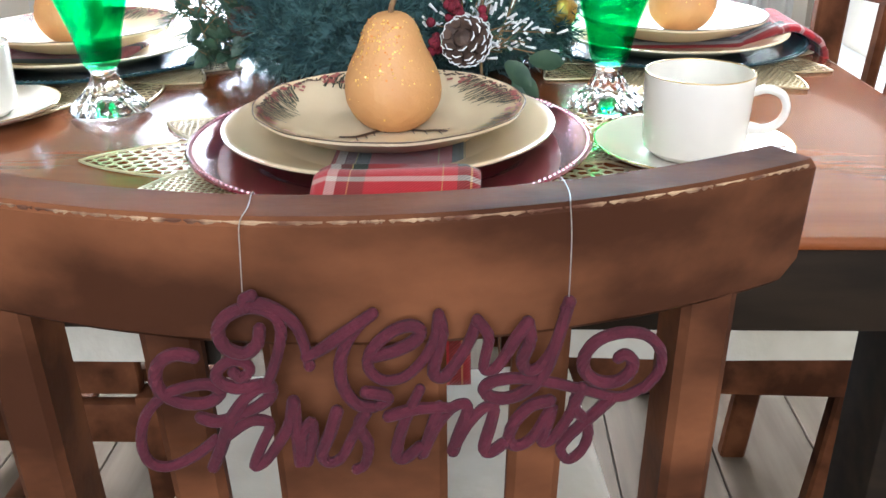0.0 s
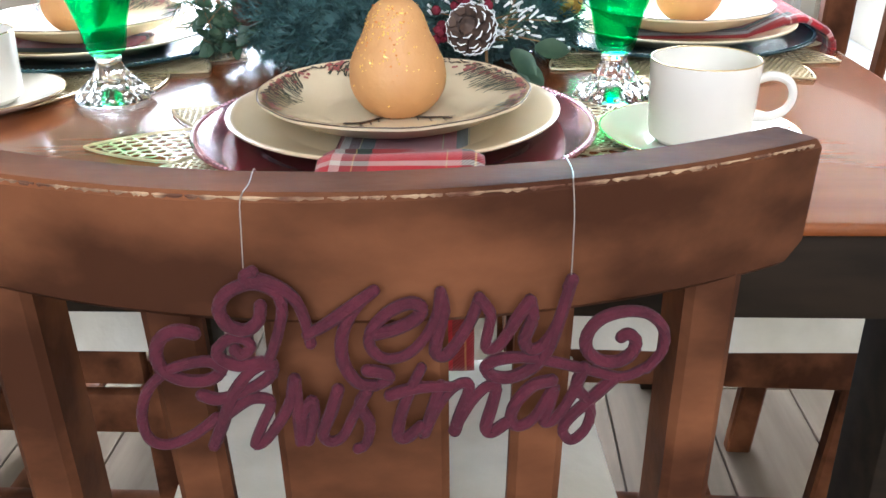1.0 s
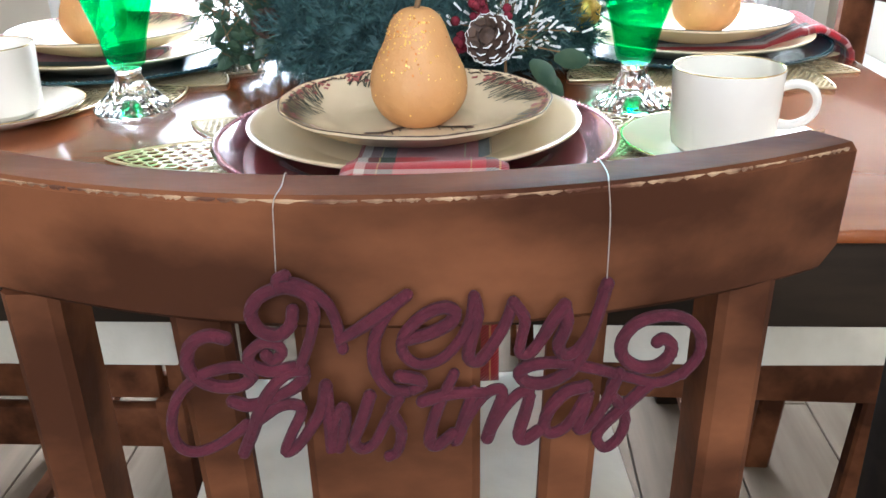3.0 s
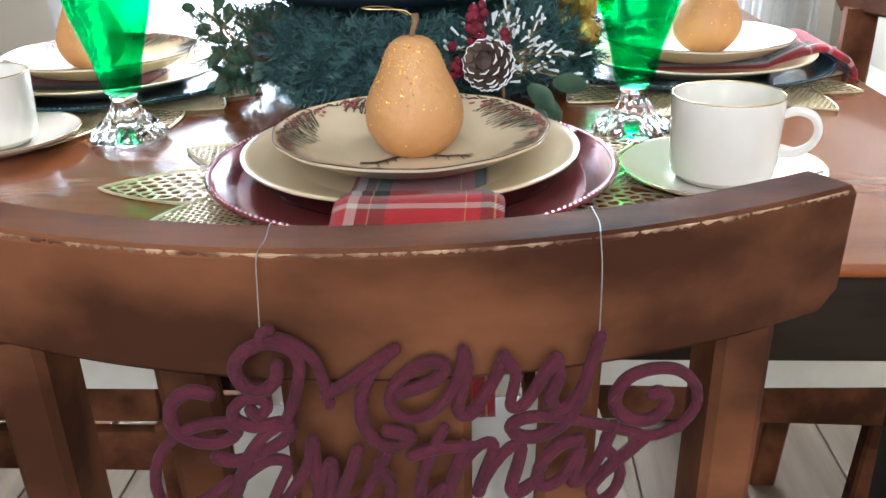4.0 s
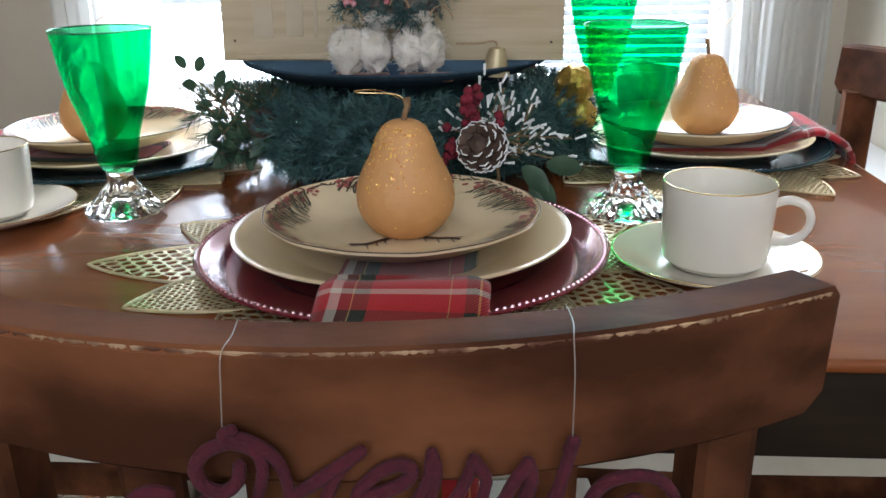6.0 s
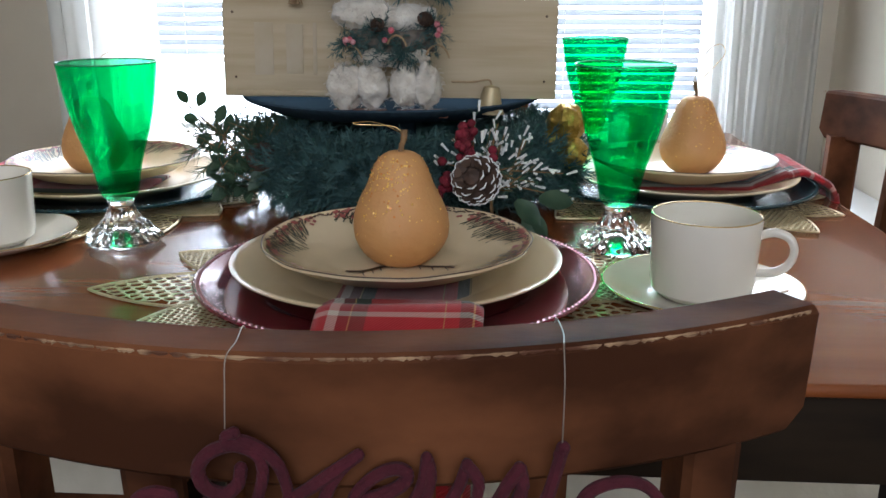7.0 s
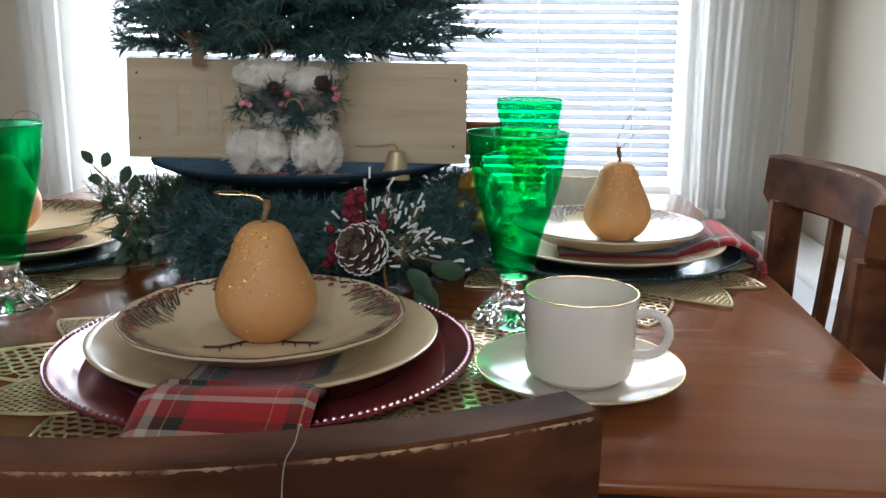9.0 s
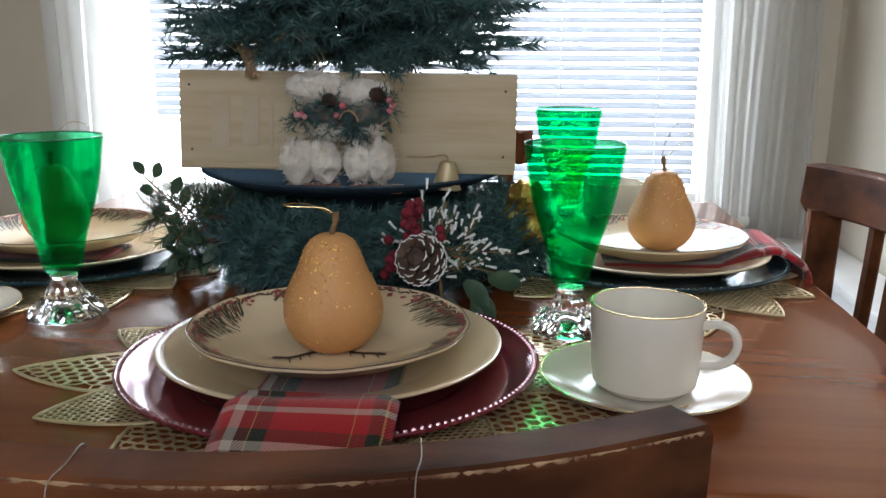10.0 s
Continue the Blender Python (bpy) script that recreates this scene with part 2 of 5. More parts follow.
def plaid_material():
    m = bpy.data.materials.new("plaid_cloth")
    m.use_nodes = True
    nt = m.node_tree
    p = nt.nodes["Principled BSDF"]
    p.inputs["Roughness"].default_value = 0.9
    p.inputs["Sheen Weight"].default_value = 0.2
    uv = nt.nodes.new("ShaderNodeUVMap")
    sep = nt.nodes.new("ShaderNodeSeparateXYZ")
    nt.links.new(uv.outputs["UV"], sep.inputs[0])
    red, dark, white, gold = (0.42, 0.010, 0.016, 1), (0.012, 0.020, 0.011, 1), (0.55, 0.48, 0.42, 1), (0.45, 0.33, 0.10, 1)
    maroon, pale = (0.13, 0.010, 0.012, 1), (0.24, 0.27, 0.22, 1)
    across = [(0.0, red), (0.08, white), (0.14, maroon), (0.208, gold), (0.217, dark), (0.31, red), (0.774, gold), (0.783, red), (0.87, dark), (0.938, gold), (0.950, maroon)]
    along = [(0.0, dark), (0.608, pale), (0.617, dark), (0.633, red), (0.675, white), (0.690, red), (0.737, dark), (0.768, white), (0.786, dark), (0.812, gold),
             (0.818, dark), (0.845, red)]
    cols = []
    for axis, scale, shift, stops in (("X", 1 / 0.111, 0.5, across), ("Y", 1 / 0.300, 0.0, along)):
        a = nt.nodes.new("ShaderNodeMath")
        a.operation = "MULTIPLY_ADD"
        a.inputs[1].default_value, a.inputs[2].default_value = scale, shift
        nt.links.new(sep.outputs[axis], a.inputs[0])
        r = nt.nodes.new("ShaderNodeValToRGB")
        r.color_ramp.interpolation = "CONSTANT"
        while len(r.color_ramp.elements) < len(stops):
            r.color_ramp.elements.new(0.5)
        for e, (pos, c) in zip(r.color_ramp.elements, stops):
            e.position, e.color = pos, c
        nt.links.new(a.outputs[0], r.inputs["Fac"])
        cols.append(r.outputs["Color"])
    # twill: diagonal threads choose warp or weft
    tw = nt.nodes.new("ShaderNodeMath")
    tw.operation = "ADD"
    nt.links.new(sep.outputs["X"], tw.inputs[0]), nt.links.new(sep.outputs["Y"], tw.inputs[1])
    ts = nt.nodes.new("ShaderNodeMath")
    ts.operation = "MULTIPLY"
    ts.inputs[1].default_value = 2600
    nt.links.new(tw.outputs[0], ts.inputs[0])
    sn = nt.nodes.new("ShaderNodeMath")
    sn.operation = "SINE"
    nt.links.new(ts.outputs[0], sn.inputs[0])
    mr = nt.nodes.new("ShaderNodeMapRange")
    mr.inputs["From Min"].default_value = -1
    mr.inputs["To Min"].default_value, mr.inputs["To Max"].default_value = 0.34, 0.66
    nt.links.new(sn.outputs[0], mr.inputs["Value"])
    mix = nt.nodes.new("ShaderNodeMix")
    mix.data_type = "RGBA"
    nt.links.new(mr.outputs["Result"], mix.inputs["Factor"])
    nt.links.new(cols[0], mix.inputs["A"]), nt.links.new(cols[1], mix.inputs["B"])
    nt.links.new(mix.outputs["Result"], p.inputs["Base Color"])
    bn = nt.nodes.new("ShaderNodeBump")
    bn.inputs["Strength"].default_value, bn.inputs["Distance"].default_value = 0.4, 0.0005
    nt.links.new(sn.outputs[0], bn.inputs["Height"])
    nt.links.new(bn.outputs["Normal"], p.inputs["Normal"])
    return m


PLAID = plaid_material()


# ---- mesh helpers ----
class Geo:
    """Gathers vertices and faces of one part."""

    def __init__(self):
        self.v, self.f = [], []

    def add(self, verts, faces):
        k = len(self.v)
        self.v.extend(tuple(p) for p in verts)
        self.f.extend(tuple(i + k for i in q) for q in faces)
        return self

    def box(self, cx, cy, cz, sx, sy, sz, bevel=0.003, m=None, segments=2):
        bm = bmesh.new()
        bmesh.ops.create_cube(bm, size=1.0)
        bmesh.ops.scale(bm, vec=(sx, sy, sz), verts=bm.verts)
        if bevel:
            bmesh.ops.bevel(bm, geom=bm.edges[:], offset=min(bevel, 0.45 * min(sx, sy, sz)), segments=segments, affect="EDGES", profile=0.5)
        mm = Matrix.Translation((cx, cy, cz)) @ (m or Matrix())
        bm.verts.index_update()
        self.add([mm @ v.co for v in bm.verts], [[v.index for v in f.verts] for f in bm.faces])
        bm.free()
        return self

    def lathe(self, profile, n=64, ripple=None, m=None):
        """Revolves (r, z) pairs; ripple(r, z, angle) gives a changed (r, z)."""
        verts, faces = [], []
        for r, z in profile:
            for k in range(n):
                a = math.tau * k / n
                rr, zz = ripple(r, z, a) if ripple else (r, z)
                verts.append(Vector((rr * math.cos(a), rr * math.sin(a), zz)))
        for i in range(len(profile) - 1):
            for k in range(n):
                q = (k + 1) % n
                faces.append((i * n + k, i * n + q, (i + 1) * n + q, (i + 1) * n + k))
        if m:
            verts = [m @ v for v in verts]
        return self.add(verts, faces)

    def tube(self, pts, r, n=8, closed=False, flat=1.0):
        pts = [Vector(p) for p in pts]
        c = len(pts)
        radii = r if isinstance(r, (list, tuple)) else [r] * c
        verts, faces = [], []
        up = Vector((0.123, 0.377, 0.918)).normalized()
        for i, p in enumerate(pts):
            a, b = (pts[i - 1], pts[(i + 1) % c]) if closed else (pts[max(i - 1, 0)], pts[min(i + 1, c - 1)])
            d = (b - a)
            d = d.normalized() if d.length > 1e-9 else Vector((0, 0, 1))
            s = d.cross(up)
            if s.length < 0.05:
                s = d.cross(Vector((1, 0, 0)))
            s.normalize()
            u = s.cross(d)
            for k in range(n):
                w = math.tau * k / n
                verts.append(p + s * (radii[i] * math.cos(w)) + u * (radii[i] * flat * math.sin(w)))
        for i in range(c if closed else c - 1):
            j = (i + 1) % c
            for k in range(n):
                q = (k + 1) % n
                faces.append((i * n + k, i * n + q, j * n + q, j * n + k))
        if not closed:
            faces.append(tuple(range(n))[::-1])
            faces.append(tuple((c - 1) * n + k for k in range(n)))
        return self.add(verts, faces)

    def ball(self, c, r, squash=(1, 1, 1), rough=0.0, rings=8, seg=12, freq=60):
        verts, faces = [], []
        for i in range(rings + 1):
            for k in range(seg):
                t, a = math.pi * i / rings, math.tau * k / seg
                d = Vector((math.sin(t) * math.cos(a), math.sin(t) * math.sin(a), math.cos(t)))
                p = Vector((d.x * squash[0], d.y * squash[1], d.z * squash[2])) * r
                if rough:
                    p *= 1 + rough * noise.noise((Vector(c) + p) * freq)
                verts.append(Vector(c) + p)
        for i in range(rings):
            for k in range(seg):
                q = (k + 1) % seg
                faces.append((i * seg + k, i * seg + q, (i + 1) * seg + q, (i + 1) * seg + k))
        return self.add(verts, faces)


def smooth_path(pts, steps=6, closed=False):
    """A smooth curve through the points."""
    pts = [Vector(p) for p in pts]
    c, out = len(pts), []
    for i in range(c if closed else c - 1):
        if closed:
            p0, p1, p2, p3 = pts[i - 1], pts[i], pts[(i + 1) % c], pts[(i + 2) % c]
        else:
            p0, p1, p2, p3 = pts[max(i - 1, 0)], pts[i], pts[i + 1], pts[min(i + 2, c - 1)]
        for k in range(steps):
            t = k / steps
            out.append(0.5 * ((2 * p1) + (p2 - p0) * t + (2 * p0 - 5 * p1 + 4 * p2 - p3) * t * t + (3 * p1 - p0 - 3 * p2 + p3) * t ** 3))
    if not closed:
        out.append(pts[-1])
    return out


def mesh_of(name, g, material, soft=True, angle=38):
    me = bpy.data.meshes.new(name)
    me.from_pydata(g.v, [], g.f)
    me.materials.append(material)
    if soft:
        me.shade_smooth()
        me.set_sharp_from_angle(angle=radians(angle))
    me.update()
    return me


def part(name, g, material, parent, label="", soft=True, angle=38):
    ob = new(name, mesh_of(name, g, material, soft, angle))
    ob.parent = parent
    if label:
        ob["label"] = label
    return ob


def thing(name, m, label, category, group="", kind=""):
    ob = new(name)
    ob.empty_display_size = 0.05
    ob.matrix_basis = m
    return tagged(ob, label, category, group, kind)


def single(name, g, material, m, label, category, kind="", group="", soft=True):
    ob = new(name, mesh_of(name, g, material, soft))
    ob.matrix_basis = m
    return tagged(ob, label, category, group, kind)


TOP = 0.760          # table top
CX, CY = -0.03, 1.13  # table centre

# ---- room ----
def wall_with_hole(x0, x1, z0, z1, hx0, hx1, hz0, hz1, y0, y1):
    g = Geo()
    for a, b, c, d in ((x0, hx0, z0, z1), (hx1, x1, z0, z1), (hx0, hx1, z0, hz0), (hx0, hx1, hz1, z1)):
        g.box((a + b) / 2, (y0 + y1) / 2, (c + d) / 2, b - a, y1 - y0, d - c, 0)
    return g


WX0, WX1, WZ0, WZ1 = -0.98, 0.665, 0.60, 2.08
WALL_Y = 2.44
single("wall_north", wall_with_hole(-2.2, 1.03, 0, 2.5, WX0, WX1, WZ0, WZ1, WALL_Y, WALL_Y + 0.14), WALL, pose(0, 0, 0),
       "beige painted wall round the bright window", "wall", "structure", soft=False)
single("wall_east", Geo().box(0.98, 0.42, 1.25, 0.10, 4.04, 2.5, 0), WALL, pose(0, 0, 0), "plain beige painted wall beside the table", "wall", "structure", soft=False)
single("wall_west", Geo().box(-2.25, 0.42, 1.25, 0.10, 4.32, 2.5, 0), WALL, pose(0, 0, 0), "plain beige painted wall", "wall", "structure", soft=False)
# unseen rear wall, its opening made to hold the added fill lamp
single("wall_south", wall_with_hole(-2.2, 1.03, 0, 2.5, -0.66, 0.86, 1.14, 2.42, -1.74, -1.60), WALL, pose(0, 0, 0), "plain beige wall with an opening for the added fill light", "wall", "structure", soft=False)
single("ceiling", Geo().box(-0.6, 0.42, 2.56, 3.6, 4.4, 0.12, 0), CEIL, pose(0, 0, 0), "plain white painted ceiling", "ceiling", "structure", soft=False)
single("ground", Geo().box(0, 0, -0.35, 400, 400, 0.1, 0), GROUND, pose(0, 0, 0), "pale ground outside the house", "ground", "structure", soft=False)

# window with two sashes
win = thing("window_1", pose(0, WALL_Y, 0), "white framed double window full of daylight", "window", kind="structure")
g = Geo()
for x in (WX0 + 0.02, (WX0 + WX1) / 2, WX1 - 0.02):
    g.box(x, 0.07, (WZ0 + WZ1) / 2, 0.05, 0.06, WZ1 - WZ0 - 0.004, 0.004)
for z in (WZ0 + 0.02, 1.34, WZ1 - 0.02):
    for a, b in ((WX0 + 0.045, (WX0 + WX1) / 2 - 0.025), ((WX0 + WX1) / 2 + 0.025, WX1 - 0.045)):
        g.box((a + b) / 2, 0.07, z, b - a, 0.05, 0.04, 0.004)
part("window_frame", g, TRIM, win)
part("window_sill", Geo().box((WX0 + WX1) / 2, -0.02, WZ0 - 0.0125, WX1 - WX0 + 0.14, 0.10, 0.025, 0.006), TRIM, win)
for a, b in ((WX0 + 0.046, (WX0 + WX1) / 2 - 0.026), ((WX0 + WX1) / 2 + 0.026, WX1 - 0.046)):
    for c, d in ((WZ0 + 0.042, 1.318), (1.362, WZ1 - 0.042)):
        pane = part("pane", Geo().box((a + b) / 2, 0.075, (c + d) / 2, b - a, 0.004, d - c, 0), CLEAR_GLASS, win, soft=False)
        pane.visible_shadow = False


def blind(x0, x1, z_low, label):
    b = thing("window_blind", pose((x0 + x1) / 2, WALL_Y + 0.018, 0), label, "blind", "window blinds")
    wide = x1 - x0
    part("headrail", Geo().box(0, 0, WZ1 - 0.03, wide, 0.035, 0.04, 0.004), TRIM, b)
    part("bottom_rail", Geo().box(0, 0, z_low, wide, 0.026, 0.014, 0.004), SHEER, b)
    g = Geo()
    n = 5
    tilt = radians(42)
    prof = [(-0.0125 + 0.025 * k / n, 0.0022 * (1 - (2 * k / n - 1) ** 2)) for k in range(n + 1)]
    pts = [(y * math.cos(tilt) - z * math.sin(tilt), y * math.sin(tilt) + z * math.cos(tilt)) for y, z in prof]
    v = [(sx * wide / 2, y, z) for sx in (-1, 1) for y, z in pts]
    g.add(v, [(k, k + 1, n + 2 + k, n + 1 + k) for k in range(n)])
    me = mesh_of("slat", g, SLAT)
    z = z_low + 0.022
    while z < WZ1 - 0.06:
        s = new("slat", me)
        s.parent = b
        s.location = (0, 0, z)
        s.rotation_euler = (radians(random.uniform(-3, 3)), radians(random.uniform(-0.12, 0.12)), 0)
        z += 0.0238
    for fx in (-0.34, 0.02, 0.36):
        part("ladder_cord", Geo().tube([(fx * wide, -0.013, z_low), (fx * wide, -0.013, WZ1 - 0.04)], 0.0012, 5), SHEER, b)
    return b


MID = (WX0 + WX1) / 2
blind(-0.85, MID - 0.03, 0.815, "half-raised white slatted window blind")
blind(MID + 0.03, 0.60, 0.655, "white slatted window blind lowered over the window")


def curtain(x0, x1, folds, seed, label):
    rnd = random.Random(seed)
    ph = [rnd.uniform(0, 6.28) for _ in range(4)]
    g = Geo()
    nx, nz = 140, 16
    v = []
    for j in range(nz + 1):
        z = 0.02 + 2.42 * j / nz
        for i in range(nx + 1):
            s = i / nx
            amp = 0.022 + 0.010 * math.sin(3 * s + ph[0])
            y = amp * math.sin(folds * math.tau * s + 0.5 * math.sin(5 * s + ph[1]) + 0.25 * math.sin(z * 2 + ph[2])) + 0.008 * math.sin(folds * 2.7 * math.tau * s + ph[3])
            v.append((x0 + (x1 - x0) * s + 0.008 * math.sin(z * 2.4 + 6 * s), y, z))
    f = [(j * (nx + 1) + i, j * (nx + 1) + i + 1, (j + 1) * (nx + 1) + i + 1, (j + 1) * (nx + 1) + i) for j in range(nz) for i in range(nx)]
    g.add(v, f)
    return single("curtain", g, SHEER, pose(0, WALL_Y - 0.065, 0), label, "curtain", group="sheer curtains")


curtain(-1.075, -0.80, 4, 3, "white sheer curtain hanging in soft folds beside the window")
curtain(0.585, 0.86, 4, 5, "white sheer curtain hanging in soft folds beside the window")

# low white cabinet along the wall
g = thing("low_cabinet", pose(0.865, 2.0, 0), "low white painted cabinet against the beige wall", "cabinet")
part("body", Geo().box(0, -0.02, 0.265, 0.115, 0.74, 0.53, 0.004), TRIM, g)
part("top", Geo().box(-0.004, -0.02, 0.5415, 0.125, 0.76, 0.02, 0.004), TRIM, g)


# ---- chairs ----
def make_chair(m, label):
    """Chair with its back at local y -0.24 and its seat ahead of it."""
    c = thing("dining_chair", m, label, "chair", "chairs round the table")
    # curved top rail: back face follows a shallow bow
    half, thick, z_top = 0.221, 0.031, 0.8615
    g = Geo()
    n = 48
    ring = []
    for i in range(n + 1):
        x = -half + 2 * half * i / n
        yb = -0.222 + 1.25 * x * x
        e = abs(x) / half
        zb = 0.797 - 0.005 * x / half
        if e > 0.96:
            zb += 0.010 * ((e - 0.96) / 0.04) ** 0.8
        zt = z_top + 0.0015 * math.sin(7 * x) - 0.017 * x
        nx = -2 * 1.25 * x
        ln = math.hypot(nx, 1)
        tx, ty = nx / ln * thick, 1 / ln * thick
        sec, b = [], 0.0035
        lean = 0.006
        for (a, z) in ((0, zb + b), (b, zb), (thick - b, zb), (thick, zb + b), (thick, zt - b), (thick - b, zt), (b, zt), (0, zt - b)):
            k = a / thick
            off = lean * (z_top - z) / 0.075
            wob = 0.0004 * noise.noise(Vector((x * 30, z * 40, 1)))
            sec.append((x + tx * k, yb + ty * k + off + wob, z))
        ring.append(sec)
    v = [p for sec in ring for p in sec]
    f = [(i * 8 + k, i * 8 + (k + 1) % 8, (i + 1) * 8 + (k + 1) % 8, (i + 1) * 8 + k) for i in range(n) for k in range(8)]
    f += [tuple(range(8))[::-1], tuple(n * 8 + k for k in range(8))]
    g.add(v, f)
    rail = part("top_rail", g, CHAIR_WOOD, c, angle=30)
    # worn finish along the arrises of the rail
    rnd = random.Random(4)
    g = Geo()
    for side in (0, 1):
        x = -half + 0.004
        while x < half - 0.004:
            ln = rnd.uniform(0.004, 0.022)
            if rnd.random() < (0.95 if side == 0 else 0.35):
                row = []
                for k in range(9):
                    xx = min(x + ln * k / 8, half - 0.003)
                    yy = -0.222 + 1.25 * xx * xx + (0.0012 if side == 0 else thick - 0.0012)
                    w = rnd.uniform(0.0003, 0.00115) * (0.5 if k in (0, 8) else 1)
                    row.append(((xx, yy, 0.8601 - w * 0.6 + 0.0015 * math.sin(7 * xx) - 0.017 * xx), w))
                g.tube([p for p, _ in row], [w for _, w in row], 5)
            x += ln + rnd.uniform(0.0, 0.002)
    part("worn_edge", g, WORN_WOOD, rail, "chipped pale worn edge")["kind"] = "stuff"
    # posts, slats and broad middle splat
    def upright(name, x, wide, deep, z0, z1, x_low):
        y1 = -0.222 + 1.25 * x * x + (0.030 if deep > 0.02 else 0.017)
        y0 = y1 + 0.045
        g = Geo()
        secs = []
        for k in range(7):
            t = k / 6
            z = z0 + (z1 - z0) * t
            y = y0 + (y1 - y0) * t - 0.008 * math.sin(math.pi * t)
            xx = x_low + (x - x_low) * t
            b = 0.004
            secs.append([(xx + a * (wide / 2 - (b if q else 0)), y + d * (deep / 2 - (0 if q else b)), z)
                         for a, d, q in ((-1, -1, 1), (1, -1, 1), (1, -1, 0), (1, 1, 0), (1, 1, 1), (-1, 1, 1), (-1, 1, 0), (-1, -1, 0))])
        v = [p for s in secs for p in s]
        f = [(i * 8 + k, i * 8 + (k + 1) % 8, (i + 1) * 8 + (k + 1) % 8, (i + 1) * 8 + k) for i in range(6) for k in range(8)]
        f += [tuple(range(8))[::-1], tuple(48 + k for k in range(8))]
        g.add(v, f)
        return part(name, g, CHAIR_WOOD, c)
    for s in (-1, 1):
        upright("back_post", s * 0.173, 0.027, 0.042, 0.0, 0.80, s * 0.170)
        upright("slat", s * 0.086, 0.027, 0.014, 0.433, 0.80, s * 0.081)
    upright("splat", -0.001, 0.083, 0.014, 0.433, 0.80, -0.001)
    part("lower_back_rail", Geo().box(0, -0.165, 0.395, 0.33, 0.022, 0.056, 0.004), CHAIR_WOOD, c)
    # seat
    g = Geo()
    for y, sx, sy in ((0.225, 0.36, 0.022), ):
        g.box(0, y + 0.045, 0.395, sx, sy, 0.055, 0.004)
    part("front_apron", g, CHAIR_WOOD, c)
    for s in (-1, 1):
        part("side_apron", Geo().box(s * 0.185, 0.055, 0.395, 0.022, 0.40, 0.055, 0.004), CHAIR_WOOD, c)
        part("front_leg", Geo().box(s * 0.182, 0.265, 0.183, 0.036, 0.036, 0.366, 0.004), CHAIR_WOOD, c)
        part("side_stretcher", Geo().box(s * 0.172, 0.05, 0.16, 0.018, 0.40, 0.028, 0.004), CHAIR_WOOD, c)
    part("stretcher", Geo().box(0, 0.03, 0.16, 0.33, 0.028, 0.018, 0.004), CHAIR_WOOD, c)
    # padded seat with a few soft creases
    g = Geo()
    nx = 26
    v, f = [], []
    for sgn in (1, -1):
        for j in range(nx + 1):
            for i in range(nx + 1):
                a, b = 2 * i / nx - 1, 2 * j / nx - 1
                sa = math.copysign(min(1, abs(a)), a)
                r = max(abs(a), abs(b))
                edge = max(0.0, 1 - r ** 8)
                x = 0.208 * sa * (1 - 0.06 * (b < 0) * -b)
                y = 0.058 + 0.230 * b
                h = 0.066 * edge ** 0.5 if sgn > 0 else -0.002 * edge
                h += 0.006 * noise.noise(Vector((x * 14, y * 14, 2))) * edge if sgn > 0 else 0
                v.append((x, y, 0.4245 + h))
    w = nx + 1
    for s in (0, 1):
        k = s * w * w
        for j in range(nx):
            for i in range(nx):
                q = (k + j * w + i, k + j * w + i + 1, k + (j + 1) * w + i + 1, k + (j + 1) * w + i)
                f.append(q if s == 0 else q[::-1])
    g.add(v, f)
    part("seat", g, CUSHION, c, "cream padded seat", angle=80)
    return c


chair = make_chair(pose(0.0055, 0.6245, 0, 0, 0, 4.3), "dark-stained wooden chair with chipped top rail and cream seat")
copy_thing(chair, pose(0.415, 1.199, 0, 0, 0, 88))["label"] = "dark-stained wooden chair with cream seat beside the beige wall"
west_chair = copy_thing(chair, pose(-0.60, 1.190, 0, 0, 0, -90))
part("side_stretcher", Geo().box(0.185, 0.055, 0.322, 0.020, 0.40, 0.060, 0.004), CHAIR_WOOD, west_chair)
west_chair["label"] = "dark-stained wooden chair with cream seat pushed under the table"
copy_thing(chair, pose(-0.045, 1.63, 0, 0, 0, 180))["label"] = "dark-stained wooden chair with its back to the window"

# ---- table ----
X0, X1, Y0, Y1 = -0.54, 0.487, 0.609, 1.640
table = thing("dining_table", pose(CX, CY, 0), "square dark cherry-stained wooden dining table with glossy top", "table")
g = Geo()
g.box((X0 + X1) / 2 - CX, (Y0 + Y1) / 2 - CY, TOP - 0.005, X1 - X0, Y1 - Y0, 0.010, 0.004, segments=3)
part("tabletop", g, TABLE_WOOD, table)
for s in (-1, 1):
    part("apron", Geo().box((X0 + X1) / 2 - CX, s * ((Y1 - Y0) / 2 - 0.016), 0.7165, 0.985, 0.022, 0.067, 0.003), APRON_WOOD, table, "near-black apron board")
    part("apron", Geo().box((X0 + X1) / 2 - CX + s * ((X1 - X0) / 2 - 0.016), 0, 0.7165, 0.022, 0.960, 0.067, 0.003), APRON_WOOD, table, "near-black apron board")
    for q in (-1, 1):
        part("leg", Geo().box((X0 + X1) / 2 - CX + s * 0.452, q * 0.446, 0.374, 0.072, 0.072, 0.748, 0.005), APRON_WOOD, table, "near-black square leg")


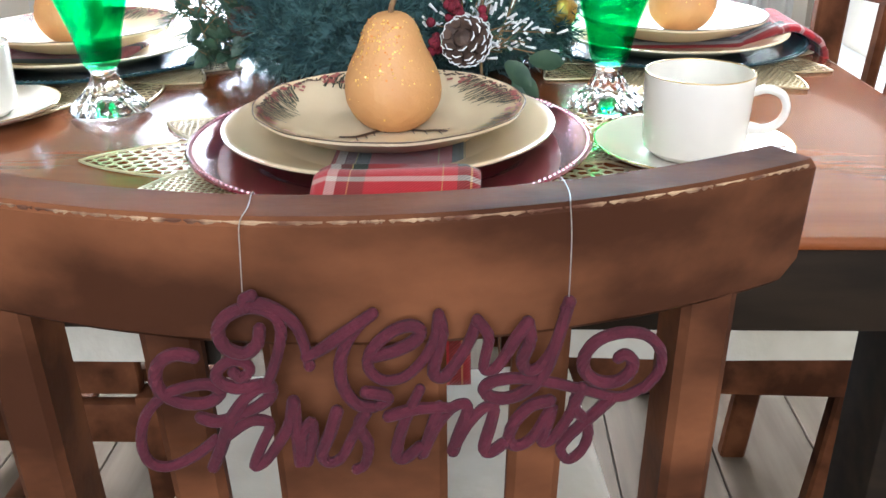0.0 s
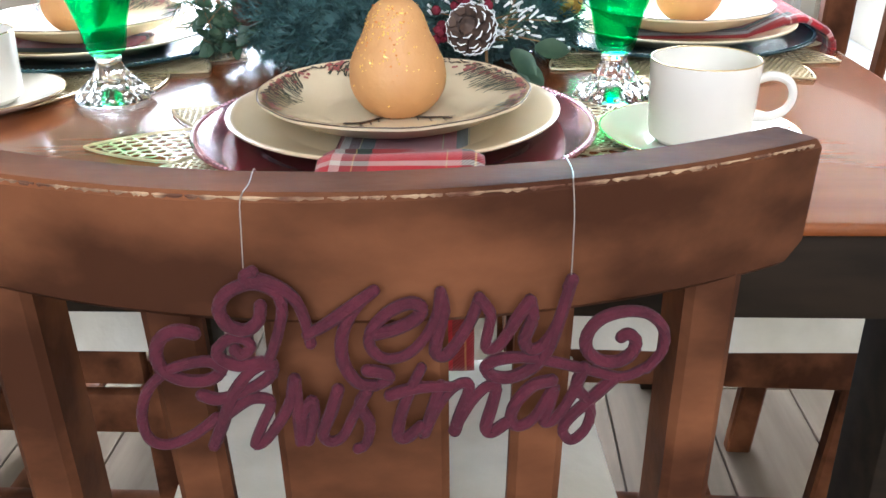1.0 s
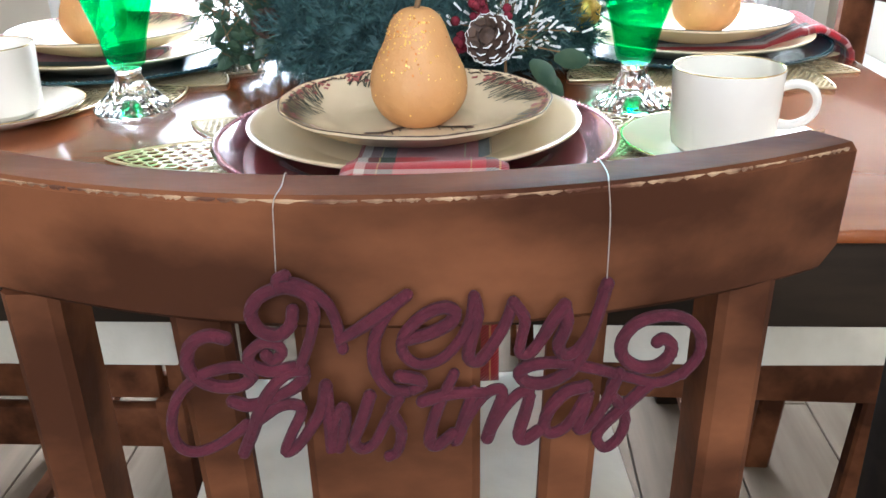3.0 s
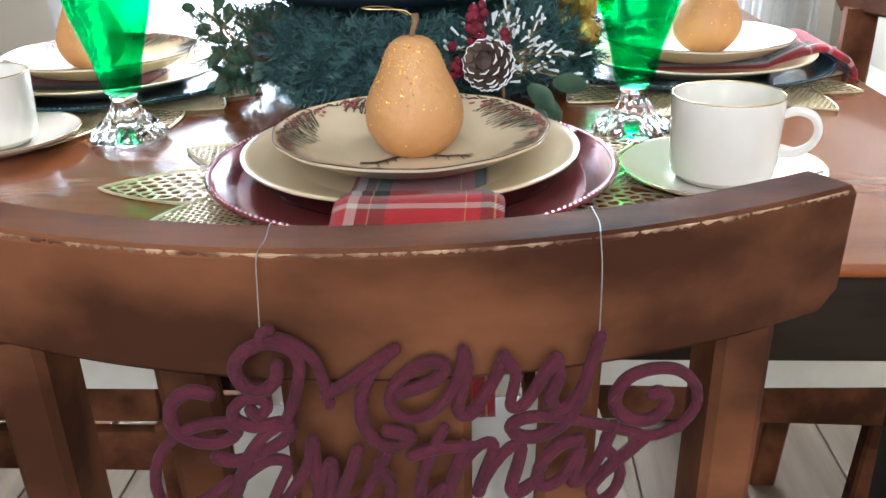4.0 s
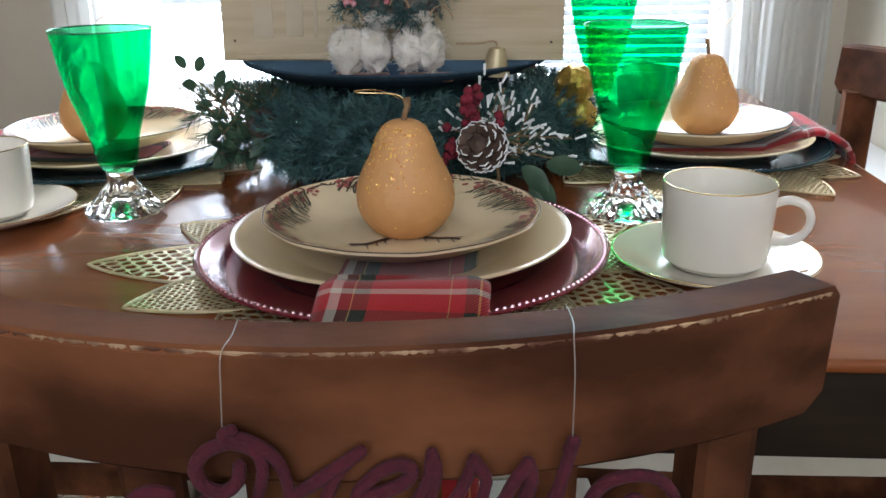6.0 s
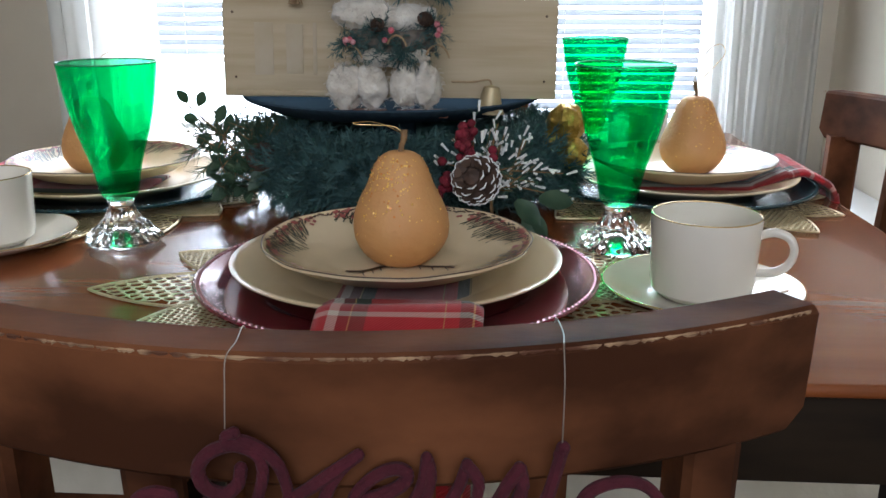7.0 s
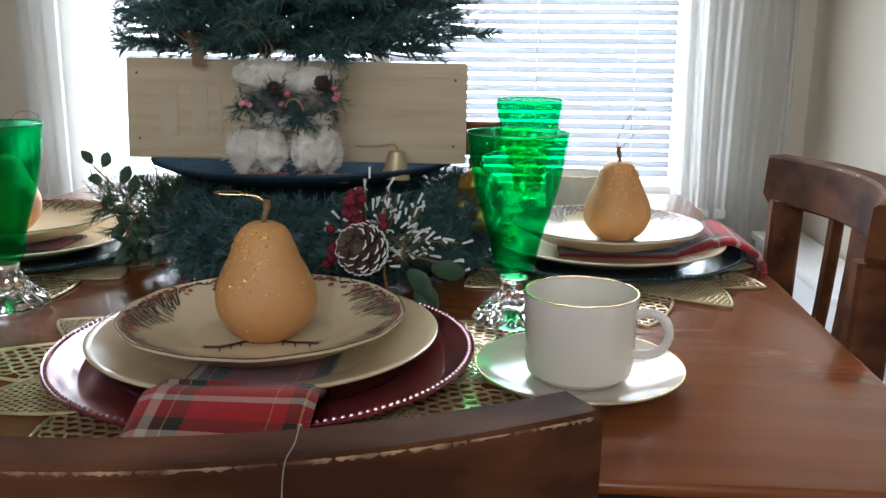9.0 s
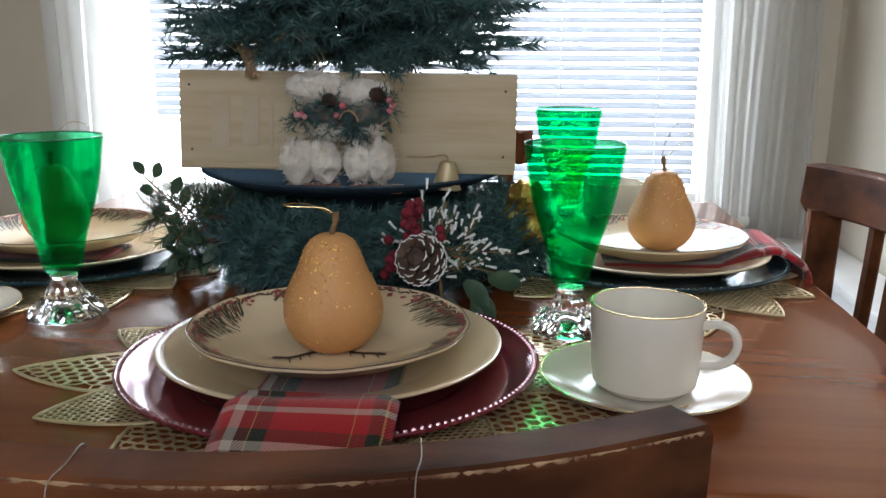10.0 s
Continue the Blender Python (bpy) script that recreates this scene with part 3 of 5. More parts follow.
# ---- place settings ----
def leaf_mesh(length, wide, cell, seed):
    """A pointed leaf from r = 0.10 outwards along +x, pierced by uneven cells, with a raised border."""
    r0 = 0.105
    def half_width(x):
        t = (x - r0) / (length - r0)
        if t < 0 or t > 1:
            return -1
        return wide * (math.sin(math.pi * min(1, (t * 0.86 + 0.14)) ** 0.9) ** 0.8) * (1 - 0.15 * t)
    g = Geo()
    th = 0.0012
    hgt = cell * math.sqrt(3) / 2
    def jog(x, y):
        n1 = noise.noise(Vector((x * 210, y * 210, seed)))
        n2 = noise.noise(Vector((x * 210, y * 210, seed + 9)))
        return x + n1 * cell * 0.30, y + n2 * cell * 0.30
    j = -40
    while j < 40:
        y = j * hgt * 0.87
        x = r0 + (0.5 * cell if j % 2 else 0)
        while x < length:
            if abs(y) < half_width(x) - cell * 0.45:
                outer = [jog(x + cell * 0.577 * math.cos(math.tau * (k + 0.5) / 6), y + cell * 0.577 * math.sin(math.tau * (k + 0.5) / 6)) for k in range(6)]
                mx, my = sum(p[0] for p in outer) / 6, sum(p[1] for p in outer) / 6
                s = 0.74
                inner = [(mx + (p[0] - mx) * s, my + (p[1] - my) * s) for p in outer]
                v = [(*p, th) for p in outer] + [(*p, th) for p in inner] + [(*p, 0.0002) for p in inner]
                f = [(k, (k + 1) % 6, 6 + (k + 1) % 6, 6 + k) for k in range(6)] + [(6 + k, 6 + (k + 1) % 6, 12 + (k + 1) % 6, 12 + k) for k in range(6)]
                g.add(v, f)
            x += cell
        j += 1
    edge = [(r0 + (length - r0) * k / 28, half_width(r0 + (length - r0) * k / 28)) for k in range(29)]
    edge[-1] = (length, 0.0003)
    path = [(x, y, th * 0.8) for x, y in edge] + [(x, -y, th * 0.8) for x, y in edge[::-1][1:]]
    g.tube(path, 0.0016, 6, flat=0.7)
    return mesh_of("leaf", g, GOLD_MAT)


LEAF_LONG = leaf_mesh(0.258, 0.050, 0.0122, 1)
LEAF_SHORT = leaf_mesh(0.246, 0.047, 0.0068, 5)


def placemat(m, label, turn):
    p = thing("placemat", m, label, "placemat", "leaf placemats")
    for k in range(14):
        leaf = new("leaf", LEAF_LONG if k % 2 == 0 else LEAF_SHORT)
        leaf.parent = p
        leaf.location = (0, 0, 0.0005 if k % 2 == 0 else 0.0016)
        a = radians(turn + k * 360 / 14)
        leaf.rotation_euler = (0, 0, a)
        leaf.scale = (1 / math.hypot(math.cos(a), math.sin(a) * 0.256 / 0.180), 0.95, 1)
    g = Geo().lathe([(0.0004, 0.0), (0.120, 0.0), (0.120, 0.0024), (0.0004, 0.0024)], 48)
    part("centre", g, GOLD_MAT, p)
    return p


def charger(m, label, lacquer, bead, name="charger_plate"):
    c = thing(name, m, label, "charger", "charger plates")
    prof = [(0.0004, 0.001), (0.098, 0.000), (0.110, 0.002), (0.128, 0.0088), (0.162, 0.0122), (0.165, 0.0135), (0.1655, 0.0150), (0.1640, 0.0160), (0.160, 0.0150),
            (0.127, 0.0118), (0.113, 0.0058), (0.106, 0.0040), (0.0004, 0.0035)]
    part("plate", Geo().lathe(prof, 96), lacquer, c)
    g = Geo()
    for k in range(170):
        a = math.tau * k / 170
        g.ball((0.1612 * math.cos(a), 0.1612 * math.sin(a), 0.0156), 0.0018, (1, 1, 0.8), rings=4, seg=6)
    part("beading", g, bead, c, "row of small shiny beads")["kind"] = "stuff"
    return c


def dinner(m, label):
    prof = [(0.0004, 0.0015), (0.078, 0.0), (0.082, 0.0015), (0.094, 0.006), (0.134, 0.0178), (0.1370, 0.0198), (0.1373, 0.0213), (0.1355, 0.0219), (0.130, 0.0201),
            (0.094, 0.0095), (0.084, 0.0055), (0.0004, 0.0045)]
    ob = single("dinner_plate", Geo().lathe(prof, 96), CREAM_CERAMIC, m, label, "plate", group="dinner plates")
    return ob


def salad(m, label, seed):
    rnd = random.Random(seed)
    def wavy(r, z, a):
        k = max(0.0, (r - 0.075) / 0.038)
        return r * (1 + 0.0045 * k * math.cos(14 * a)), z + 0.0003 * k * math.cos(7 * a)
    def height(r):
        return 0.0052 + (0 if r < 0.055 else 0.0198 * ((r - 0.055) / 0.058) ** 1.35)
    s = thing("salad_plate", m @ Matrix.Diagonal((0.97, 0.97, 1.0, 1.0)), label, "plate", "salad plates")
    prof = [(0.0004, 0.001), (0.056, 0.0), (0.060, 0.0015), (0.086, 0.0085), (0.1125, 0.0222), (0.1132, 0.0245), (0.1120, 0.0252)]
    prof += [(r, height(r)) for r in (0.108, 0.102, 0.096, 0.090, 0.084, 0.078, 0.072, 0.066, 0.060, 0.055, 0.050)] + [(0.0004, 0.0048)]
    part("plate", Geo().lathe(prof, 120, ripple=wavy), CREAM_CERAMIC, s)
    def lay(g, pts, w):
        for (r1, a1), (r2, a2) in zip(pts, pts[1:]):
            p, q = Vector((r1 * math.cos(a1), r1 * math.sin(a1), 0)), Vector((r2 * math.cos(a2), r2 * math.sin(a2), 0))
            if (q - p).length < 1e-6:
                continue
            side = (q - p).normalized().cross(Vector((0, 0, 1))) * w / 2
            v = []
            for e in (p + side, p - side, q - side, q + side):
                rr, aa = math.hypot(e.x, e.y), math.atan2(e.y, e.x)
                rw, zw = wavy(rr, height(rr), aa)
                v.append((rw * math.cos(aa), rw * math.sin(aa), zw + 0.0011))
            g.add(v, [(0, 1, 2, 3)])
    needles, red, brown = Geo(), Geo(), Geo()
    for k in range(5):
        a0 = 0.55 + math.tau * k / 5 + rnd.uniform(-0.12, 0.12)
        for i in range(40):
            f = i / 39
            a = a0 - 0.42 + 0.84 * f
            r1 = 0.108 - rnd.uniform(0, 0.004)
            r2 = r1 - rnd.uniform(0.014, 0.032) * (1 - 0.5 * abs(2 * f - 1))
            lay(needles, [(r1, a), ((r1 + r2) / 2, a + 0.05), (r2, a + rnd.uniform(0.04, 0.16))], 0.0012)
        for i in range(36):
            a = a0 + rnd.uniform(-0.6, 0.6)
            r = rnd.uniform(0.099, 0.1105)
            lay(red, [(r, a), (r - 0.002, a + rnd.uniform(0.02, 0.06))], rnd.uniform(0.0025, 0.005))
    for i in range(260):
        a = math.tau * i / 260
        r = 0.1085 + rnd.uniform(-0.003, 0.001)
        lay(brown, [(r, a), (r - rnd.uniform(-0.003, 0.004), a + rnd.uniform(0.02, 0.06))], 0.0015)
    part("pine_print", needles, PRINT_GREEN, s, "printed dark green pine needles", soft=False)["kind"] = "stuff"
    part("red_print", red, PRINT_RED, s, "printed faded red border flecks", soft=False)["kind"] = "stuff"
    # twig printed on the flat of the plate
    for side in (-1, 1):
        pts = [(0.012 + 0.0085 * k, -1.35 + side * (0.35 + 0.12 * k) + 0.05 * math.sin(2.1 * k)) for k in range(6)]
        lay(brown, pts, 0.0046)
        for k in (1, 2, 3, 4):
            lay(brown, [pts[k], (pts[k][0] + 0.008, pts[k][1] + 0.16)], 0.0012)
            lay(brown, [pts[k], (pts[k][0] + 0.009, pts[k][1] - 0.14)], 0.0012)
    rim = [(0.1130 + 0.0006 * math.cos(q), 0.0249 + 0.0005 * math.sin(q)) for q in [math.tau * k / 6 for k in range(7)]]
    part("rim_line", Geo().lathe(rim, 120, ripple=wavy), PRINT_BROWN, s, "thin brown painted rim line")
    part("twig_print", brown, PRINT_BROWN, s, "printed brown twig", soft=False)["kind"] = "stuff"
    return s


def napkin(m, label):
    """Folded cloth that runs from under the salad plate over the table's edge; local -y points to the edge."""
    path = [(0.05, 0.0), (-0.07, 0.0), (-0.09, 0.004), (-0.110, 0.0125), (-0.130, 0.0205), (-0.143, 0.0225), (-0.154, 0.0185), (-0.165, 0.0120), (-0.175, 0.004), (-0.181, -0.010),
            (-0.182, -0.035), (-0.183, -0.075), (-0.184, -0.118)]
    path = smooth_path([(0, y, z) for y, z in path], 5)
    n = 26
    g, uvs = Geo(), []
    s, prev, rows = 0.0, None, len(path)
    for i, p in enumerate(path):
        s += (p - prev).length if prev else 0
        prev = p
        t = i / (rows - 1)
        half = 0.0505 + 0.0050 * min(1, max(0, s - 0.1) / 0.1)
        crest = max(0, math.sin(math.pi * min(1, max(0, s - 0.12) / 0.14)))
        for j in range(n + 1):
            a = 2 * j / n - 1
            fold = 0.0022 * math.sin(a * 2.2 + 3 * t) - 0.005 * (1 - a * a) * crest
            roll = -0.004 * max(0, abs(a) - 0.86) / 0.14
            x = a * half + 0.004 * math.sin(5 * t) + 0.001 + 0.006 * min(1, max(0, s - 0.12) / 0.1)
            hanging = p.z < -0.005
            g.v.append((x, p.y + (0.0015 * math.sin(6 * a) if hanging else 0), p.z + (0 if hanging else fold * (t > 0.3) + roll)))
            uvs.append((a * half, s))
    for i in range(rows - 1):
        for j in range(n):
            q = i * (n + 1) + j
            g.f.append((q, q + 1, q + n + 2, q + n + 1))
    ob = single("napkin", g, PLAID, m, label, "napkin", group="plaid napkins")
    me = ob.data
    layer = me.uv_layers.new(name="UVMap")
    for lp in me.loops:
        layer.data[lp.index].uv = uvs[lp.vertex_index]
    sol = ob.modifiers.new("thickness", "SOLIDIFY")
    sol.thickness, sol.offset = 0.0055, 0
    return ob


def pear(m, label, loop, seed):
    rnd = random.Random(seed)
    p = thing("pear_ornament", m, label, "ornament", "pear ornaments")
    prof = [(0.0004, 0.0022), (0.012, 0.0005), (0.021, 0.002), (0.0305, 0.010), (0.0365, 0.020), (0.0385, 0.030), (0.0372, 0.041), (0.0325, 0.053),
            (0.0270, 0.064), (0.0237, 0.073), (0.0205, 0.0810), (0.0160, 0.0870), (0.0105, 0.0905), (0.0050, 0.0915), (0.0004, 0.0910)]
    fine = smooth_path([(r, 0, z) for r, z in prof], 4)
    def lumpy(r, z, a):
        k = 1 + 0.035 * noise.noise(Vector((math.cos(a) * 1.3, math.sin(a) * 1.3, z * 26 + seed))) + 0.008 * noise.noise(Vector((math.cos(a) * 6, math.sin(a) * 6, z * 160)))
        return r * k, z
    part("fruit", Geo().lathe([(max(0.0004, q.x), q.z) for q in fine], 72, ripple=lumpy), PEAR_SKIN, p)
    part("stem", Geo().tube(smooth_path([(0, 0, 0.087), (0.001, 0, 0.095), (0.003, 0.001, 0.101), (0.003, 0.002, 0.108)], 4), [0.0022] * 8 + [0.0028] * 5, 8), STEM, p, "dark brown twig stem")
    part("hanging_loop", Geo().tube(smooth_path([(0.003, 0.002, 0.104)] + loop + [(0.004, 0.001, 0.104)], 8), 0.00042, 5), GOLD_RIM, p, "thin gold cord loop")
    gold, red = Geo(), Geo()
    def radius(z):
        for a, b in zip(fine, fine[1:]):
            if a.z <= z <= b.z and z > 0.03:
                return a.x + (b.x - a.x) * (z - a.z) / max(1e-6, b.z - a.z)
        return 0.0385
    for k in range(260):
        z = 0.088 - abs(rnd.gauss(0, 0.026))
        if z < 0.015:
            continue
        a = rnd.gauss(-2.1, 0.7) if k % 3 else rnd.uniform(0, math.tau)
        rr, _ = lumpy(radius(z), z, a)
        c = Vector((rr * math.cos(a), rr * math.sin(a), z))
        nrm = Vector((math.cos(a), math.sin(a), 0.5 if z > 0.06 else 0.1)).normalized()
        nrm = (nrm + Vector((rnd.uniform(-0.6, 0.6), rnd.uniform(-0.6, 0.6), rnd.uniform(-0.6, 0.6)))).normalized()
        u = nrm.orthogonal().normalized()
        w = nrm.cross(u)
        s = rnd.uniform(0.0004, 0.0010)
        (gold if k % 5 else red).add([c + nrm * 0.0008 + (u * math.cos(q) + w * math.sin(q)) * s for q in (0, 1.047, 2.094, 3.142, 4.189, 5.236)], [(0, 1, 2, 3, 4, 5)])
    part("glitter", gold, GLITTER, p, "scattered gold glitter flakes", soft=False)["kind"] = "stuff"
    part("glitter", red, GLITTER_RED, p, "scattered red glitter flakes", soft=False)["kind"] = "stuff"
    return p


def goblet(m, label):
    gl = thing("goblet", m @ Matrix.Diagonal((0.985, 0.985, 1.03, 1.0)), label, "glass", "green goblets")
    outer = [(0.0004, 0.0400), (0.010, 0.0400), (0.0155, 0.0425), (0.0190, 0.050), (0.0212, 0.062), (0.0245, 0.076), (0.0300, 0.093), (0.0360, 0.112), (0.0405, 0.132), (0.0435, 0.150),
             (0.0452, 0.162), (0.0460, 0.1665)]
    inner = [(0.0452, 0.1668), (0.0440, 0.162), (0.0420, 0.150), (0.0390, 0.132), (0.0345, 0.112), (0.0285, 0.093), (0.0230, 0.076), (0.0195, 0.062), (0.0170, 0.052), (0.0125, 0.0475),
             (0.0004, 0.0465)]
    def path(q):
        return [(max(0.0004, v.x), v.z) for v in smooth_path([(r, 0, z) for r, z in q], 3)]
    def blown(r, z, a):
        return r * (1 + 0.0018 * noise.noise(Vector((math.cos(a) * 1.2, math.sin(a) * 1.2, z * 38)))), z
    part("bowl", Geo().lathe(path(outer) + path(inner), 72, ripple=blown), GREEN_GLASS, gl, "emerald green glass bowl")
    rim = [(0.0456 + 0.0008 * math.cos(q), 0.1668 + 0.0008 * math.sin(q)) for q in [math.tau * k / 8 for k in range(9)]]
    part("rim", Geo().lathe(rim, 72), DARK_GLASS, gl, "darker green rounded lip")
    foot = [(0.0004, 0.0090), (0.010, 0.008), (0.022, 0.004), (0.0325, 0.0), (0.0355, 0.0005), (0.0362, 0.003), (0.0335, 0.007), (0.0270, 0.013), (0.0200, 0.020), (0.0150, 0.028),
            (0.0118, 0.035), (0.0125, 0.0375), (0.0118, 0.0396), (0.0004, 0.0396)]
    def flute(r, z, a):
        k = max(0.0, min(1.0, (r - 0.011) / 0.012)) if z < 0.036 else 0.0
        return r * (1 + 0.055 * k * math.cos(12 * a + 90 * z)), z
    part("foot", Geo().lathe(path(foot), 144, ripple=flute), CLEAR_GLASS, gl, "clear fluted pressed-glass foot")
    return gl


def saucer(m, label):
    s = thing("saucer", m, label, "saucer", "saucers")
    prof = [(0.0004, 0.0012), (0.040, 0.0), (0.044, 0.0015), (0.062, 0.007), (0.0775, 0.0138), (0.0788, 0.0150), (0.0780, 0.0160), (0.062, 0.0098), (0.047, 0.0050), (0.040, 0.0042), (0.0004, 0.0040)]
    part("dish", Geo().lathe(prof, 80), WHITE_CERAMIC, s)
    part("gold_line", Geo().lathe([(0.0784 + 0.0007 * math.cos(q), 0.0157 + 0.0006 * math.sin(q)) for q in [math.tau * k / 6 for k in range(7)]], 80), GOLD_RIM, s, "thin gold rim line")
    return s


def cup(m, label):
    c = thing("cup", m @ Matrix.Diagonal((0.985, 0.985, 1.09, 1.0)), label, "cup", "white cups")
    prof = [(0.0004, 0.002), (0.024, 0.0015), (0.026, 0.0), (0.029, 0.0), (0.0345, 0.0025), (0.0395, 0.0065), (0.0412, 0.014), (0.0418, 0.032), (0.0428, 0.050), (0.0432, 0.0610), (0.0428, 0.0622),
            (0.0417, 0.0618), (0.0408, 0.050), (0.0396, 0.032), (0.0382, 0.016), (0.035, 0.009), (0.026, 0.0055), (0.0004, 0.005)]
    part("body", Geo().lathe(prof, 80), WHITE_CERAMIC, c)
    hp = smooth_path([(0.0405, 0, 0.0500), (0.052, 0, 0.0535), (0.0630, 0, 0.0505), (0.0675, 0, 0.0415), (0.0640, 0, 0.0315), (0.054, 0, 0.0250), (0.0400, 0, 0.0230)], 6)
    part("handle", Geo().tube(hp, 0.0033, 10, flat=1.0), WHITE_CERAMIC, c)
    part("gold_line", Geo().lathe([(0.0425 + 0.0007 * math.cos(q), 0.0621 + 0.0006 * math.sin(q)) for q in [math.tau * k / 6 for k in range(7)]], 80), GOLD_RIM, c, "thin gold rim line")
    return c


def setting(x, y, turn, dish, sx, sy, px, py, lacquer, bead, words, loop, seed):
    """Placemat, plates, napkin and pear of one place; turn 0 has the guest at -y."""
    def at(dx, dy, z):
        a = radians(turn)
        return pose(x + dx * math.cos(a) - dy * math.sin(a), y + dx * math.sin(a) + dy * math.cos(a), z, 0, 0, turn)
    placemat(at(0, 0, TOP + 0.0005), "gold leaf-shaped openwork placemat on the dark table", 184.5)
    charger(at(0, 0, TOP + 0.0034), words + " charger plate with beaded rim under a dinner plate", lacquer, bead)
    dinner(at(*dish, TOP + 0.0074), "plain cream glazed dinner plate on a " + words + " charger")
    napkin(at(0.008, 0, TOP + 0.0148), "red and green plaid cloth napkin folded under the salad plate")
    salad(at(sx, sy, TOP + 0.0222), "cream salad plate with printed pine sprigs and scalloped rim", seed)
    pear(at(px, py, TOP + 0.0273), "golden frosted pear ornament with glitter on a plate", loop, seed)


LOOP_FLAT = [(-0.006, 0.002, 0.1105), (-0.030, -0.004, 0.1125), (-0.036, -0.001, 0.1135), (-0.018, 0.006, 0.1125)]
LOOP_TALL = [(0.002, 0.003, 0.116), (0.003, -0.003, 0.132), (0.002, -0.013, 0.147), (0.0, -0.024, 0.151), (-0.002, -0.028, 0.140), (0.0, -0.014, 0.121)]
LOOP_WIDE = [(-0.012, 0.0, 0.122), (-0.004, 0.022, 0.140), (0.0, 0.042, 0.141), (0.004, 0.050, 0.134), (0.004, 0.020, 0.118)]
setting(0.005, 0.778, 0, (-0.002, 0.009), 0.0, -0.003, 0.004, -0.010, BURGUNDY, BEAD, "burgundy", LOOP_FLAT, 1)
setting(0.302, 1.161, 90, (0.0, -0.006), -0.004, -0.006, -0.006, -0.017, TEAL, TEAL_BEAD, "dark teal", LOOP_TALL, 2)
setting(-0.375, 1.112, -90, (0.0, -0.010), 0.0, -0.012, 0.002, -0.022, TEAL, TEAL_BEAD, "dark teal", LOOP_WIDE, 3)

for x, y, a in ((0.200, 0.906, 0), (-0.2795, 0.900, 20), (0.2165, 1.341, 50)):
    goblet(pose(x, y, TOP + 0.0035, 0, 0, a), "emerald green goblet on a clear fluted foot")
for x, y, a in ((0.250, 0.765, -22), (-0.401, 0.877, 160), (0.285, 1.372, 70)):
    saucer(pose(x, y, TOP + 0.0005), "white saucer with a thin gold rim on the table")
    cup(pose(x, y, TOP + 0.0047, 0, 0, a), "white straight-sided cup with gold rim on a saucer")


# ---- centrepiece ----
def needle_geo(twigs, needles, length, width, seed, droop=0.0):
    """Needles along twigs; each twig is (start, direction, length)."""
    rng = np.random.default_rng(seed)
    s = np.array([t[0] for t in twigs], float)
    d = np.array([t[1] for t in twigs], float)
    d /= np.linalg.norm(d, axis=1)[:, None]
    ln = np.array([t[2] for t in twigs], float)
    m = len(twigs) * needles
    idx = np.repeat(np.arange(len(twigs)), needles)
    f = np.tile(np.linspace(0.02, 1.0, needles), len(twigs))
    base = s[idx] + d[idx] * (ln[idx] * f)[:, None]
    base[:, 2] -= droop * (ln[idx] * f) ** 2
    r = rng.normal(size=(m, 3))
    r -= d[idx] * np.sum(r * d[idx], axis=1)[:, None]
    r /= np.linalg.norm(r, axis=1)[:, None]
    ang = rng.uniform(0.45, 0.95, m)
    nd = d[idx] * np.cos(ang)[:, None] + r * np.sin(ang)[:, None]
    L = length * rng.uniform(0.65, 1.1, m) * (1.05 - 0.35 * f)
    side = np.cross(nd, rng.normal(size=(m, 3)))
    side /= np.linalg.norm(side, axis=1)[:, None]
    w = width * rng.uniform(0.7, 1.2, m)
    v = np.empty((m, 3, 3))
    v[:, 0] = base + side * (w / 2)[:, None]
    v[:, 1] = base - side * (w / 2)[:, None]
    v[:, 2] = base + nd * L[:, None]
    g = Geo()
    g.v = [tuple(p) for p in v.reshape(-1, 3)]
    g.f = [(3 * k, 3 * k + 1, 3 * k + 2) for k in range(m)]
    return g


def stem_geo(twigs, r):
    g = Geo()
    for s, d, ln in twigs:
        s, d = Vector(s), Vector(d).normalized()
        g.tube([s, s + d * ln], [r, r * 0.6], 4)
    return g


PX, PY = -0.008, 1.115


def wreath():
    rnd = random.Random(11)
    w = thing("wreath", pose(PX, PY, TOP), "dense dark green artificial pine wreath under the raised plate", "wreath")
    twigs = []
    for k in range(2300):
        a, b = rnd.uniform(0, math.tau), rnd.uniform(-1.0, 2.5)
        R, r = 0.148, rnd.uniform(0.008, 0.040)
        out = Vector((math.cos(a), math.sin(a), 0))
        nrm = out * math.cos(b) + Vector((0, 0, 1)) * math.sin(b)
        p = out * R + Vector((0, 0, 0.050)) + nrm * r
        tang = Vector((-math.sin(a), math.cos(a), 0)) * rnd.choice((-1, 1))
        d = nrm * rnd.uniform(0.4, 1.0) + tang * rnd.uniform(0.2, 1.0) + Vector((0, 0, rnd.uniform(-0.3, 0.3)))
        ln = rnd.uniform(0.012, 0.030)
        e = p + d.normalized() * ln
        if e.z > (0.103 if math.hypot(e.x, e.y) < 0.172 else 0.114) or e.z < 0.012 or p.z < 0.010:
            continue
        twigs.append((p, d, ln))
    part("needles", needle_geo(twigs, 30, 0.016, 0.0016, 3), NEEDLE, w, soft=False)
    part("branch_mass", stem_geo(twigs, 0.0009), NEEDLE, w, "thin green wire branch mass")["kind"] = "stuff"
    part("ring", Geo().tube([(0.138 * math.cos(t), 0.138 * math.sin(t), 0.050) for t in [math.tau * k / 40 for k in range(40)]], 0.038, 10, closed=True), NEEDLE, w)
    return w


wreath()

